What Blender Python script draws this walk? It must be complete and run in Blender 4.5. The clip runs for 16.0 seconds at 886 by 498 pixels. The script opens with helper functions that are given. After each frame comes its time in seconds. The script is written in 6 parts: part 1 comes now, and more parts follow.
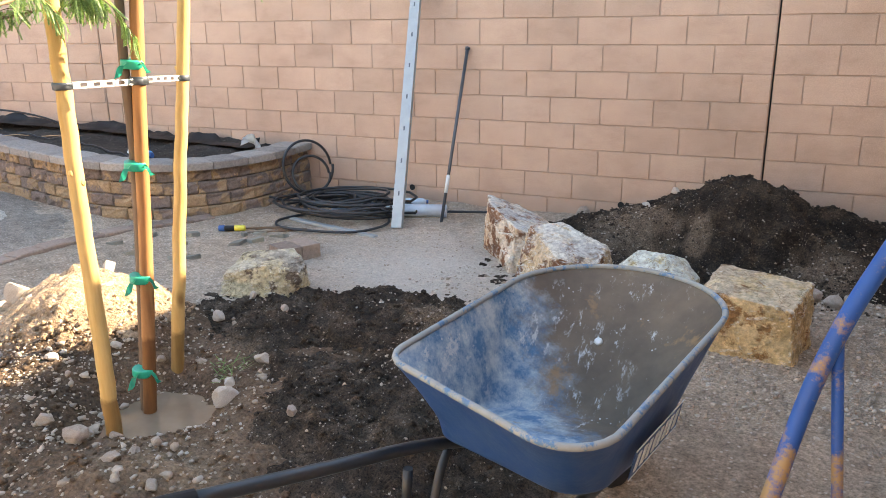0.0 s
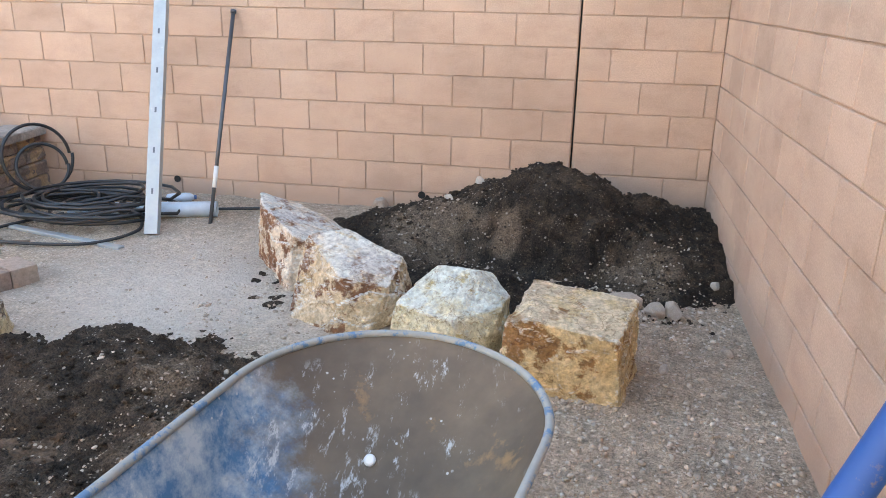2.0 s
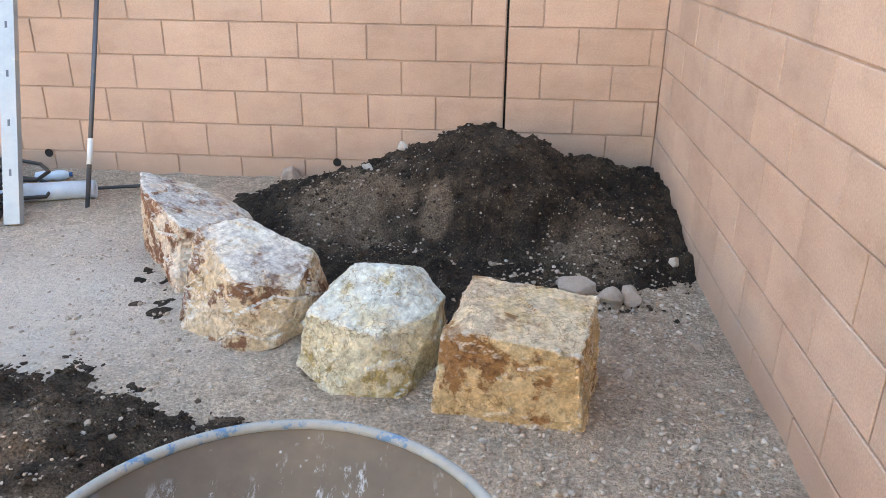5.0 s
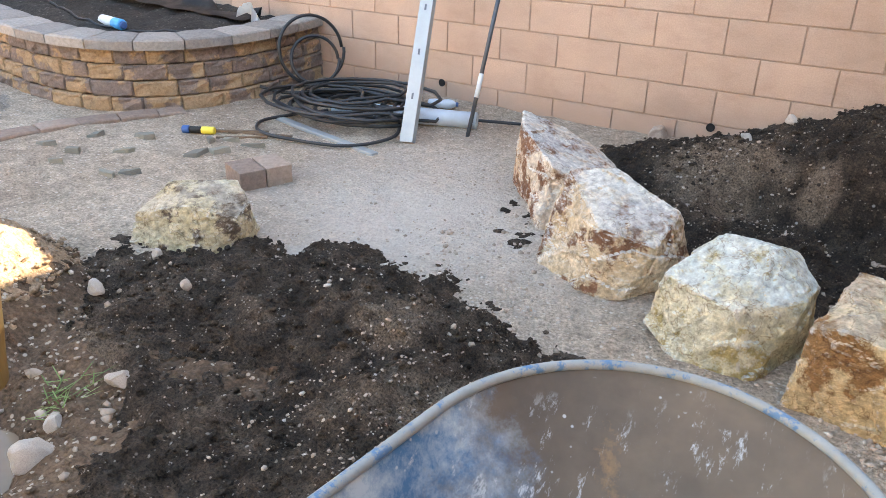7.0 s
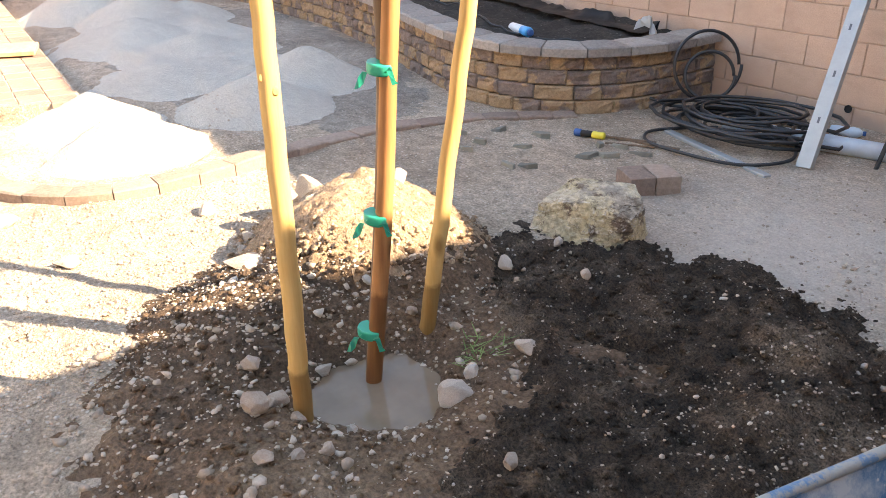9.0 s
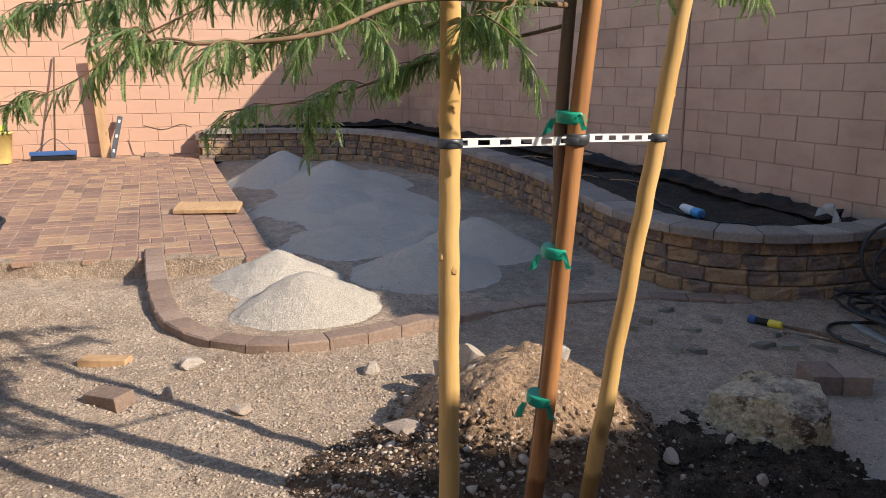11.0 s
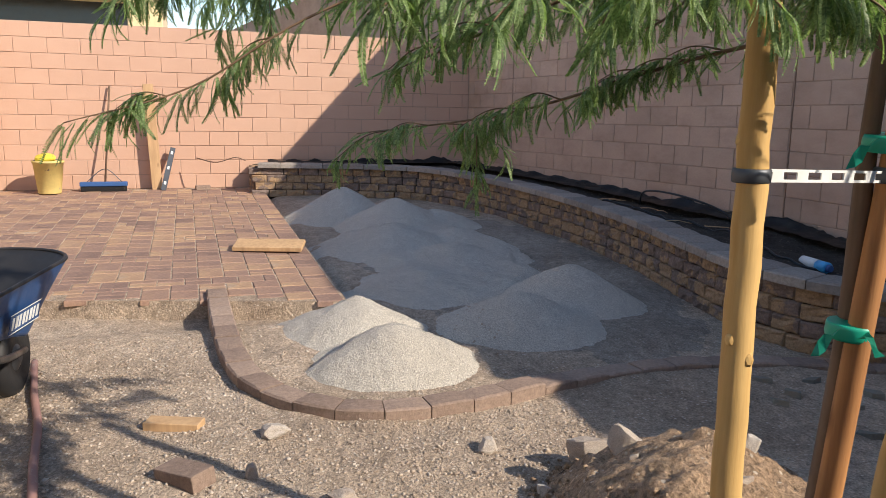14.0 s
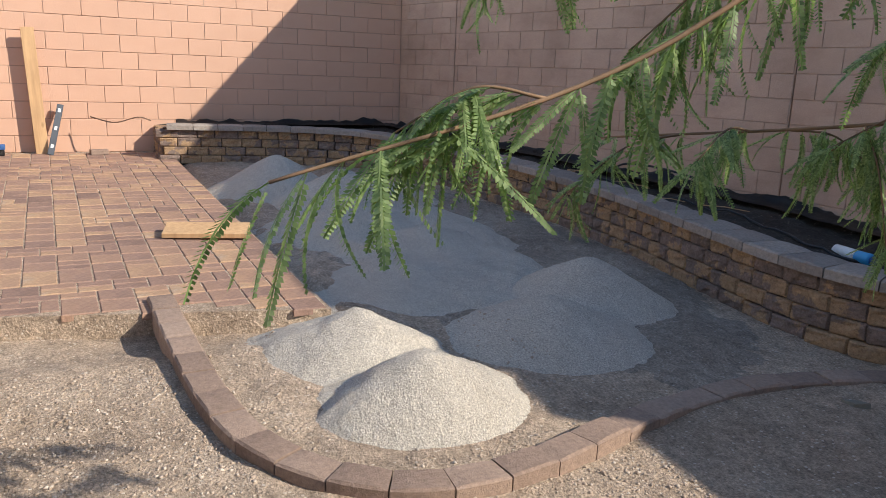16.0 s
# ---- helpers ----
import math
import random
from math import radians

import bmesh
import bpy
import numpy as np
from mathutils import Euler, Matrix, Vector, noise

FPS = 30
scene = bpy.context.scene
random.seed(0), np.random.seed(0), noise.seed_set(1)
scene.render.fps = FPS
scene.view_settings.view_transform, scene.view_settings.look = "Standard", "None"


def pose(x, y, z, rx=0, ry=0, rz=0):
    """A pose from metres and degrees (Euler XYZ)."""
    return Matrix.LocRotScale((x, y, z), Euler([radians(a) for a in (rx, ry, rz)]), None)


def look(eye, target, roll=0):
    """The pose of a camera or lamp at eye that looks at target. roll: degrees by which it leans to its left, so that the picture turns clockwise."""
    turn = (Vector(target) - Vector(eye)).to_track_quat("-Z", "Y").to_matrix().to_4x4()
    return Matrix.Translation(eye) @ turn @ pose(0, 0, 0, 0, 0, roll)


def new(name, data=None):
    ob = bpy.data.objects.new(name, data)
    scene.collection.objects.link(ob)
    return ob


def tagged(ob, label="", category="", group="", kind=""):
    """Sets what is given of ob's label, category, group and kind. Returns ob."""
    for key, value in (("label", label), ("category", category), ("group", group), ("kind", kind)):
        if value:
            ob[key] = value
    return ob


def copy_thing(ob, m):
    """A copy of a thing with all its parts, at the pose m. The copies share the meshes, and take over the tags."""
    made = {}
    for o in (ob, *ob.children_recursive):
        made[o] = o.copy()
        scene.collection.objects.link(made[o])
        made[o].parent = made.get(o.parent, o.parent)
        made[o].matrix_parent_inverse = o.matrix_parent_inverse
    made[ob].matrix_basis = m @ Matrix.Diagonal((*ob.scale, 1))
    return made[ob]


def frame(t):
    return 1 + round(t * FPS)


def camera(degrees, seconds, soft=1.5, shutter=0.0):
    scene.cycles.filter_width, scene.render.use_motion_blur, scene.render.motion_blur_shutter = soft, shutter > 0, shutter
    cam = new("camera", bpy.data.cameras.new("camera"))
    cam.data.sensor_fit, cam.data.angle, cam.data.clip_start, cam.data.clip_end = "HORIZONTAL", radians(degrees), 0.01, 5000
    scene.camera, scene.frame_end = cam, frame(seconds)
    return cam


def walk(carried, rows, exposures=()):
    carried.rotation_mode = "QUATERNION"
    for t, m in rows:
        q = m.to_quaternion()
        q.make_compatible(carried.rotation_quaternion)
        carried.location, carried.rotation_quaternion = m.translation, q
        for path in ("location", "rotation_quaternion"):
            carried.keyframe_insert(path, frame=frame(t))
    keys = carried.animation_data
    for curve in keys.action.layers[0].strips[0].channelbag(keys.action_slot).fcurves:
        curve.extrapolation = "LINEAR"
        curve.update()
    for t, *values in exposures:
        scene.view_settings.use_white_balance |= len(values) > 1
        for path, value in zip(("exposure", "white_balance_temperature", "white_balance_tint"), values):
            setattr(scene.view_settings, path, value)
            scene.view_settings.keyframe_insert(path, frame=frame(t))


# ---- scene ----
cam = camera(60.2, 16.0, soft=0.65)
PATH = [
    (0, (-0.701, -5.998, 1.484), (-1.507, -4.255, 0.925), -0.5),
    (0.5, (-0.688, -5.841, 1.483), (-1.389, -4.048, 0.939), -0.3),
    (1, (-0.681, -5.642, 1.484), (-1.326, -3.841, 0.902), 0.4),
    (1.5, (-0.743, -5.401, 1.455), (-1.251, -3.565, 0.845), 0.6),
    (2, (-0.8, -5.105, 1.46), (-1.146, -3.241, 0.823), 1.1),
    (2.5, (-0.847, -4.891, 1.423), (-1.071, -3.013, 0.77), 2.2),
    (3, (-0.902, -4.809, 1.399), (-0.93, -2.95, 0.66), 1.6),
    (3.2, (-0.839, -4.769, 1.4), (-0.836, -2.908, 0.666), 1.4),
    (5.3, (-0.9, -4.501, 1.429), (-1.127, -2.669, 0.661), 0.5),
    (5.5, (-0.919, -4.516, 1.425), (-1.213, -2.691, 0.663), 0.6),
    (6, (-0.943, -4.536, 1.429), (-1.447, -2.763, 0.653), 0.9),
    (6.5, (-0.973, -4.559, 1.42), (-1.694, -2.887, 0.593), 1.2),
    (7, (-1.0, -4.583, 1.414), (-1.921, -3.04, 0.537), 1.2),
    (7.5, (-1.019, -4.612, 1.399), (-2.115, -3.207, 0.489), 0.8),
    (7.7, (-1.017, -4.634, 1.392), (-2.181, -3.287, 0.48), 0.3),
    (8, (-1.049, -4.667, 1.396), (-2.29, -3.402, 0.468), 0.2),
    (8.5, (-1.081, -4.784, 1.403), (-2.463, -3.664, 0.488), -0.5),
    (9, (-1.105, -4.864, 1.424), (-2.628, -3.885, 0.575), -0.8),
    (9.5, (-1.113, -4.894, 1.442), (-2.754, -4.035, 0.687), -0.9),
    (10, (-1.12, -4.917, 1.466), (-2.862, -4.164, 0.836), -0.6),
    (10.2, (-1.119, -4.919, 1.472), (-2.888, -4.183, 0.895), -0.4),
    (12.3, (-1.194, -4.841, 1.465), (-3.039, -4.137, 1.149), -0.2),
    (12.5, (-1.227, -4.878, 1.46), (-3.066, -4.142, 1.183), -0.4),
    (13, (-1.373, -5.017, 1.441), (-3.203, -4.249, 1.195), -0.6),
    (13.5, (-1.538, -5.123, 1.42), (-3.402, -4.457, 1.131), -0.0),
    (14, (-1.821, -5.115, 1.398), (-3.69, -4.491, 1.057), 0.9),
    (14.5, (-2.08, -5.155, 1.366), (-3.913, -4.473, 0.949), 1.6),
    (15, (-2.412, -5.331, 1.372), (-4.177, -4.508, 0.917), 0.4),
    (15.5, (-2.694, -5.422, 1.396), (-4.406, -4.509, 0.91), 1.0),
    (16, (-2.999, -5.459, 1.445), (-4.729, -4.561, 0.996), 2.2),
]
EXPOSURES = [(0, 2.85, 8500, 9), (2.0, 3.2, 8450, 9), (5.3, 3.27, 8500, 9), (7, 3.32, 8600, 9), (8.5, 3.05, 8700, 11), (9.0, 2.72, 8700, 13), (9.5, 2.12, 8500, 15), (10.2, 1.17, 7800, 15), (12.3, 0.62, 7100, 12), (14, 0.66, 7050, 12), (16, 0.75, 6900, 11)]
walk(cam, [(t, look(eye, target, roll)) for t, eye, target, roll in PATH], EXPOSURES)

# ---- world, sun, exposure ----
SUN_DIR = Vector((1.134, 1.071, 1.0)).normalized()      # towards the sun
world = bpy.data.worlds.new("sky")
scene.world = world
world.use_nodes = True
wn = world.node_tree
sky = wn.nodes.new("ShaderNodeTexSky")
sky.sky_type = 'NISHITA'
sky.sun_disc = False
sky.sun_elevation = math.asin(SUN_DIR.z)
sky.sun_rotation = math.atan2(SUN_DIR.x, SUN_DIR.y)
sky.air_density, sky.dust_density, sky.ozone_density = 1.0, 0.15, 1.6
wn.links.new(sky.outputs[0], wn.nodes["Background"].inputs[0])
wn.nodes["Background"].inputs[1].default_value = 0.14
sun_data = bpy.data.lights.new("sun", 'SUN')
sun_data.energy, sun_data.angle, sun_data.color = 3.9, radians(0.55), (1.0, 0.93, 0.82)
sun = new("sun", sun_data)
sun.matrix_world = look(SUN_DIR * 30, (0, 0, 0))


# ---- materials ----
def mat(name, build):
    m = bpy.data.materials.new(name)
    m.use_nodes = True
    build(m.node_tree, m.node_tree.nodes["Principled BSDF"])
    return m


def ramp(nt, fac, stops):
    r = nt.nodes.new("ShaderNodeValToRGB")
    while len(r.color_ramp.elements) < len(stops):
        r.color_ramp.elements.new(0.5)
    for e, (p, c) in zip(r.color_ramp.elements, stops):
        e.position, e.color = p, (*c, 1)
    nt.links.new(fac, r.inputs[0])
    return r.outputs[0]


def coords(nt, scale=(1, 1, 1)):
    g = nt.nodes.new("ShaderNodeNewGeometry")
    mp = nt.nodes.new("ShaderNodeMapping")
    mp.inputs["Scale"].default_value = scale
    nt.links.new(g.outputs["Position"], mp.inputs[0])
    return mp.outputs[0]


def local(nt, scale=(1, 1, 1)):
    g = nt.nodes.new("ShaderNodeTexCoord")
    mp = nt.nodes.new("ShaderNodeMapping")
    mp.inputs["Scale"].default_value = scale
    nt.links.new(g.outputs["Object"], mp.inputs[0])
    return mp.outputs[0]


def noise_tex(nt, vec, scale, detail=6, rough=0.6, out=0):
    n = nt.nodes.new("ShaderNodeTexNoise")
    n.inputs["Scale"].default_value, n.inputs["Detail"].default_value, n.inputs["Roughness"].default_value = scale, detail, rough
    nt.links.new(vec, n.inputs["Vector"])
    return n.outputs[out]


def voro(nt, vec, scale, out=0):
    n = nt.nodes.new("ShaderNodeTexVoronoi")
    n.inputs["Scale"].default_value = scale
    nt.links.new(vec, n.inputs["Vector"])
    return n.outputs[out]


def mix(nt, fac, a, b, how='MIX'):
    n = nt.nodes.new("ShaderNodeMix")
    n.data_type, n.blend_type = 'RGBA', how
    for i, v in ((0, fac), (6, a), (7, b)):
        if isinstance(v, (int, float)):
            n.inputs[i].default_value = v
        elif isinstance(v, tuple):
            n.inputs[i].default_value = (*v, 1)
        else:
            nt.links.new(v, n.inputs[i])
    return n.outputs[2]


def calc(nt, how, a, b=0.0):
    n = nt.nodes.new("ShaderNodeMath")
    n.operation = how
    for i, v in ((0, a), (1, b)):
        if isinstance(v, (int, float)):
            n.inputs[i].default_value = v
        else:
            nt.links.new(v, n.inputs[i])
    return n.outputs[0]


def bump(nt, p, height, strength, dist=0.01):
    b = nt.nodes.new("ShaderNodeBump")
    b.inputs["Strength"].default_value, b.inputs["Distance"].default_value = strength, dist
    nt.links.new(height, b.inputs["Height"])
    nt.links.new(b.outputs[0], p.inputs["Normal"])


def set_in(p, rough=0.8, metal=0.0, spec=0.3):
    p.inputs["Roughness"].default_value, p.inputs["Metallic"].default_value = rough, metal
    p.inputs["Specular IOR Level"].default_value = spec


def obj_random(nt):
    return nt.nodes.new("ShaderNodeObjectInfo").outputs["Random"]


def island_random(nt):
    return nt.nodes.new("ShaderNodeNewGeometry").outputs["Random Per Island"]


def earthy(base, dark, light, fleck, fine=90, gloss=0.95, relief=0.6, wet=None, mottle=0.75):
    """A granular ground surface: broad blotches, grains and pale flecks."""
    def build(nt, p):
        v = coords(nt)
        big = noise_tex(nt, v, 1.3, 5)
        c = ramp(nt, big, [(0.3, dark), (0.55, base), (0.75, light)])
        mid = noise_tex(nt, v, 14, 7, 0.7)
        c = mix(nt, mottle, c, ramp(nt, mid, [(0.3, (0.52, 0.52, 0.52)), (0.7, (1.3, 1.3, 1.3))]), 'MULTIPLY')
        grain = noise_tex(nt, v, fine, 4, 0.7)
        # low grain is darkened in the colour, adding to the shade between grains
        c = mix(nt, 0.8, c, ramp(nt, grain, [(0.32, (0.42, 0.42, 0.42)), (0.70, (1.5, 1.5, 1.5))]), 'MULTIPLY')
        cell = voro(nt, v, fine * 0.75, 1)
        sep = nt.nodes.new("ShaderNodeSeparateColor")
        nt.links.new(cell, sep.inputs[0])
        on = ramp(nt, sep.outputs[0], [(0.86, (0, 0, 0)), (0.9, (1, 1, 1))])
        near = ramp(nt, voro(nt, v, fine * 0.75, 0), [(0.25, (1, 1, 1)), (0.42, (0, 0, 0))])
        c = mix(nt, mix(nt, 1.0, on, near, 'MULTIPLY'), c, fleck)
        nt.links.new(c, p.inputs["Base Color"])
        set_in(p, gloss, 0, 0.25)
        if wet:
            nt.links.new(ramp(nt, big, [(0.4, (wet,) * 3), (0.65, (gloss,) * 3)]), p.inputs["Roughness"])
        h = calc(nt, 'ADD', calc(nt, 'MULTIPLY', mid, 1.6), calc(nt, 'MULTIPLY', grain, 0.7))
        bump(nt, p, h, relief, 0.028)
    return build


def trodden_dirt(nt, p):
    """The yard's dirt, with a pale dusty patch where it has been walked on."""
    earthy((0.55, 0.435, 0.335), (0.41, 0.315, 0.24), (0.66, 0.54, 0.43), (0.70, 0.62, 0.53), 75, 0.95, 1.0)(nt, p)
    col = p.inputs["Base Color"].links[0].from_socket
    v = coords(nt)
    d = nt.nodes.new("ShaderNodeVectorMath")
    d.operation = 'DISTANCE'
    nt.links.new(coords(nt, (1, 0.8, 0)), d.inputs[0])
    d.inputs[1].default_value = (-2.75, -1.45, 0)
    near = calc(nt, 'ADD', calc(nt, 'DIVIDE', d.outputs["Value"], 1.15), calc(nt, 'MULTIPLY', noise_tex(nt, v, 2.6, 8, 0.7), 1.5))
    k = ramp(nt, calc(nt, 'MULTIPLY', near, 0.5), [(0.45, (0.75, 0.75, 0.75)), (0.85, (0, 0, 0))])
    dust = ramp(nt, noise_tex(nt, v, 45, 6, 0.75), [(0.3, (0.55, 0.48, 0.41)), (0.7, (0.80, 0.73, 0.66))])
    nt.links.new(mix(nt, k, col, dust), p.inputs["Base Color"])


M_DIRT = mat("dusty_dirt", trodden_dirt)
def compost(earth, tone):
    """Damp compost: crumbly, with dusty brown ridges, pale grit, and gravelly earth mixed in about the places named."""
    def build(nt, p):
        v = coords(nt)
        lumps = noise_tex(nt, v, 5.5, 9, 0.72)
        c = ramp(nt, lumps, [(0.30, (0.024 * tone, 0.018 * tone, 0.014 * tone)), (0.50, (0.060 * tone, 0.043 * tone, 0.032 * tone)), (0.66, (0.135 * tone, 0.098 * tone, 0.070 * tone))])
        mask = ramp(nt, noise_tex(nt, v, 3.2, 7, 0.7), [(0.56, (0, 0, 0)), (0.70, (0.55, 0.55, 0.55))])
        for x, y, r in earth:
            d = nt.nodes.new("ShaderNodeVectorMath")
            d.operation = 'DISTANCE'
            nt.links.new(coords(nt, (1, 1, 0)), d.inputs[0])
            d.inputs[1].default_value = (x, y, 0)
            near = calc(nt, 'ADD', calc(nt, 'DIVIDE', d.outputs["Value"], r), calc(nt, 'MULTIPLY', noise_tex(nt, v, 6, 7, 0.7), 1.6))
            mask = mix(nt, 1.0, mask, ramp(nt, calc(nt, 'MULTIPLY', near, 0.5), [(0.62, (0.85, 0.85, 0.85)), (0.80, (0, 0, 0))]), 'LIGHTEN')
        soil = ramp(nt, noise_tex(nt, v, 24, 6, 0.7), [(0.3, (0.12, 0.083, 0.058)), (0.7, (0.30, 0.225, 0.165))])
        c = mix(nt, mask, c, soil)
        grain = noise_tex(nt, v, 120, 5, 0.8)
        # strong grain contrast paints deeper shade between the crumbs
        c = mix(nt, 0.95, c, ramp(nt, grain, [(0.34, (0.15, 0.15, 0.15)), (0.66, (2.1, 2.1, 2.1))]), 'MULTIPLY')
        for size, cut, pale in ((95, 0.90, (0.36, 0.31, 0.26)), (44, 0.95, (0.46, 0.41, 0.36))):
            sep = nt.nodes.new("ShaderNodeSeparateColor")
            nt.links.new(voro(nt, v, size, 1), sep.inputs[0])
            on = ramp(nt, sep.outputs[0], [(cut, (0, 0, 0)), (cut + 0.02, (1, 1, 1))])
            near = ramp(nt, voro(nt, v, size, 0), [(0.20, (1, 1, 1)), (0.34, (0, 0, 0))])
            c = mix(nt, mix(nt, 1.0, on, near, 'MULTIPLY'), c, pale)
        nt.links.new(c, p.inputs["Base Color"])
        set_in(p, 0.9, 0, 0.25)
        h = calc(nt, 'ADD', calc(nt, 'MULTIPLY', lumps, 1.8), calc(nt, 'MULTIPLY', grain, 0.8))
        bump(nt, p, h, 1.0, 0.035)
    return build


M_DARK = mat("damp_compost", compost([(-1.85, -3.15, 0.30), (-2.95, -3.55, 0.35), (-2.2, -2.85, 0.22)], 1.15))
M_PILE = mat("heaped_compost", compost([(-1.62, -0.95, 0.42), (-0.45, -1.22, 0.30), (-1.2, -1.05, 0.12)], 0.68))
# dug soil of the mound's top, the sunlight on it put into a lighter orange
M_DUG_LIT = mat("sunlit_dug_soil", earthy((0.50, 0.345, 0.23), (0.38, 0.255, 0.165), (0.58, 0.43, 0.30), (0.66, 0.56, 0.45), 60, 0.95, 1.0))
M_GREYSOIL = mat("grey_brown_soil", earthy((0.38, 0.32, 0.265), (0.29, 0.24, 0.20), (0.46, 0.395, 0.33), (0.5, 0.45, 0.4), 80, 0.95, 0.9))
M_RED = mat("red_brown_gravelly_soil", earthy((0.22, 0.140, 0.092), (0.085, 0.058, 0.041), (0.38, 0.265, 0.175), (0.58, 0.48, 0.38), 70, 0.9, 1.0))
M_SAND = mat("pale_screened_sand", earthy((0.60, 0.555, 0.485), (0.56, 0.515, 0.45), (0.63, 0.585, 0.515), (0.72, 0.69, 0.63), 120, 0.95, 0.8, None, 0.22))
M_BEDSOIL = mat("planter_soil", earthy((0.06, 0.05, 0.043), (0.035, 0.028, 0.024), (0.09, 0.075, 0.06), (0.16, 0.14, 0.12), 60, 0.95, 0.8))


def block_paint(tint, low=None):
    def build(nt, p):
        v = coords(nt)
        r = obj_random(nt)
        ri = island_random(nt)
        rr = calc(nt, 'FRACT', calc(nt, 'ADD', r, ri))
        c = ramp(nt, rr, [(0.0, tuple(x * 0.93 for x in tint)), (0.5, tint), (1.0, tuple(min(1, x * 1.07) for x in tint))])
        stain = noise_tex(nt, v, 0.9, 5)
        c = mix(nt, 0.55, c, ramp(nt, stain, [(0.3, (0.74, 0.70, 0.68)), (0.6, (1.06, 1.06, 1.06))]), 'MULTIPLY')
        patch = noise_tex(nt, coords(nt, (2.2, 2.2, 4.5)), 1.0, 8, 0.7)
        c = mix(nt, 0.6, c, ramp(nt, patch, [(0.34, (0.80, 0.77, 0.76)), (0.50, (1, 1, 1)), (0.68, (1.13, 1.13, 1.13))]), 'MULTIPLY')
        grit = noise_tex(nt, v, 120, 4, 0.75)
        c = mix(nt, 0.5, c, ramp(nt, grit, [(0.3, (0.7, 0.7, 0.7)), (0.7, (1.2, 1.2, 1.2))]), 'MULTIPLY')
        if low:
            sx = nt.nodes.new("ShaderNodeSeparateXYZ")
            nt.links.new(v, sx.inputs[0])
            edge = calc(nt, 'ADD', sx.outputs[2], calc(nt, 'MULTIPLY', noise_tex(nt, v, 3, 5), 0.3))
            c = mix(nt, ramp(nt, edge, [(low[0], (1, 1, 1)), (low[0] + low[2], (0, 0, 0))]), c, mix(nt, low[3], c, low[1]))
        nt.links.new(c, p.inputs["Base Color"])
        set_in(p, 0.92, 0, 0.2)
        h = calc(nt, 'ADD', grit, calc(nt, 'MULTIPLY', noise_tex(nt, v, 30, 5, 0.7), 1.5))
        bump(nt, p, h, 0.45, 0.006)
    return build


M_BLOCK = mat("pink_tan_block", block_paint((0.53, 0.375, 0.29), (0.18, (0.40, 0.28, 0.22), 0.25, 0.7)))
M_FARBLOCK = mat("pale_tan_block", block_paint((0.55, 0.395, 0.31), (1.02, (0.57, 0.35, 0.255), 0.02, 0.8)))
M_MORTAR = mat("mortar", block_paint((0.44, 0.315, 0.245)))


def stone_mix(stops, scale=3.0, relief=0.8, rough=0.9, rnd=True):
    def build(nt, p):
        v = local(nt)
        n1 = noise_tex(nt, v, scale, 6, 0.65)
        if rnd:
            n1 = calc(nt, 'ADD', calc(nt, 'MULTIPLY', n1, 0.55), calc(nt, 'MULTIPLY', calc(nt, 'FRACT', calc(nt, 'ADD', obj_random(nt), island_random(nt))), 0.45))
        c = ramp(nt, n1, stops)
        n2 = noise_tex(nt, v, scale * 9, 6, 0.7)
        c = mix(nt, 0.7, c, ramp(nt, n2, [(0.3, (0.6, 0.6, 0.6)), (0.7, (1.25, 1.25, 1.25))]), 'MULTIPLY')
        nt.links.new(c, p.inputs["Base Color"])
        set_in(p, rough, 0, 0.25)
        bump(nt, p, calc(nt, 'ADD', n2, noise_tex(nt, v, scale * 30, 4)), relief, 0.012)
    return build


def split_face(nt, p):
    """Split concrete: golden and grey-brown batches run together in each block."""
    v = nt.nodes.new("ShaderNodeVectorMath")
    nt.links.new(local(nt), v.inputs[0])
    big = calc(nt, 'MULTIPLY', obj_random(nt), 40.0)
    nt.links.new(big, v.inputs[1])
    v = v.outputs[0]
    gold = ramp(nt, noise_tex(nt, v, 14, 6, 0.7), [(0.3, (0.31, 0.205, 0.125)), (0.7, (0.47, 0.325, 0.20))])
    grey = ramp(nt, noise_tex(nt, v, 11, 6, 0.7), [(0.3, (0.15, 0.115, 0.10)), (0.7, (0.31, 0.235, 0.20))])
    c = mix(nt, ramp(nt, noise_tex(nt, v, 3.4, 5, 0.6), [(0.485, (0, 0, 0)), (0.52, (1, 1, 1))]), grey, gold)
    n2 = noise_tex(nt, v, 60, 6, 0.75)
    c = mix(nt, 0.8, c, ramp(nt, n2, [(0.3, (0.5, 0.5, 0.5)), (0.7, (1.3, 1.3, 1.3))]), 'MULTIPLY')
    nt.links.new(c, p.inputs["Base Color"])
    set_in(p, 0.92, 0, 0.2)
    bump(nt, p, calc(nt, 'ADD', n2, noise_tex(nt, v, 24, 5, 0.7)), 0.9, 0.012)


M_SPLIT = mat("split_face_block", split_face)
M_JOINT = mat("dark_dry_joint", stone_mix([(0.3, (0.05, 0.04, 0.034)), (0.7, (0.09, 0.07, 0.058))], 6, 0.5))
M_CAP = mat("grey_cap_stone", stone_mix([(0.3, (0.25, 0.22, 0.2)), (0.7, (0.36, 0.32, 0.285))], 5, 0.5))
M_PAVER = mat("clay_paver", stone_mix([(0.22, (0.22, 0.145, 0.12)), (0.42, (0.30, 0.195, 0.155)), (0.60, (0.36, 0.23, 0.165)), (0.74, (0.44, 0.29, 0.185)), (0.84, (0.40, 0.33, 0.27))], 4, 0.5))
M_CURB = mat("brown_curb_paver", stone_mix([(0.25, (0.25, 0.18, 0.145)), (0.6, (0.34, 0.25, 0.20)), (0.8, (0.40, 0.30, 0.24))], 5, 0.5))
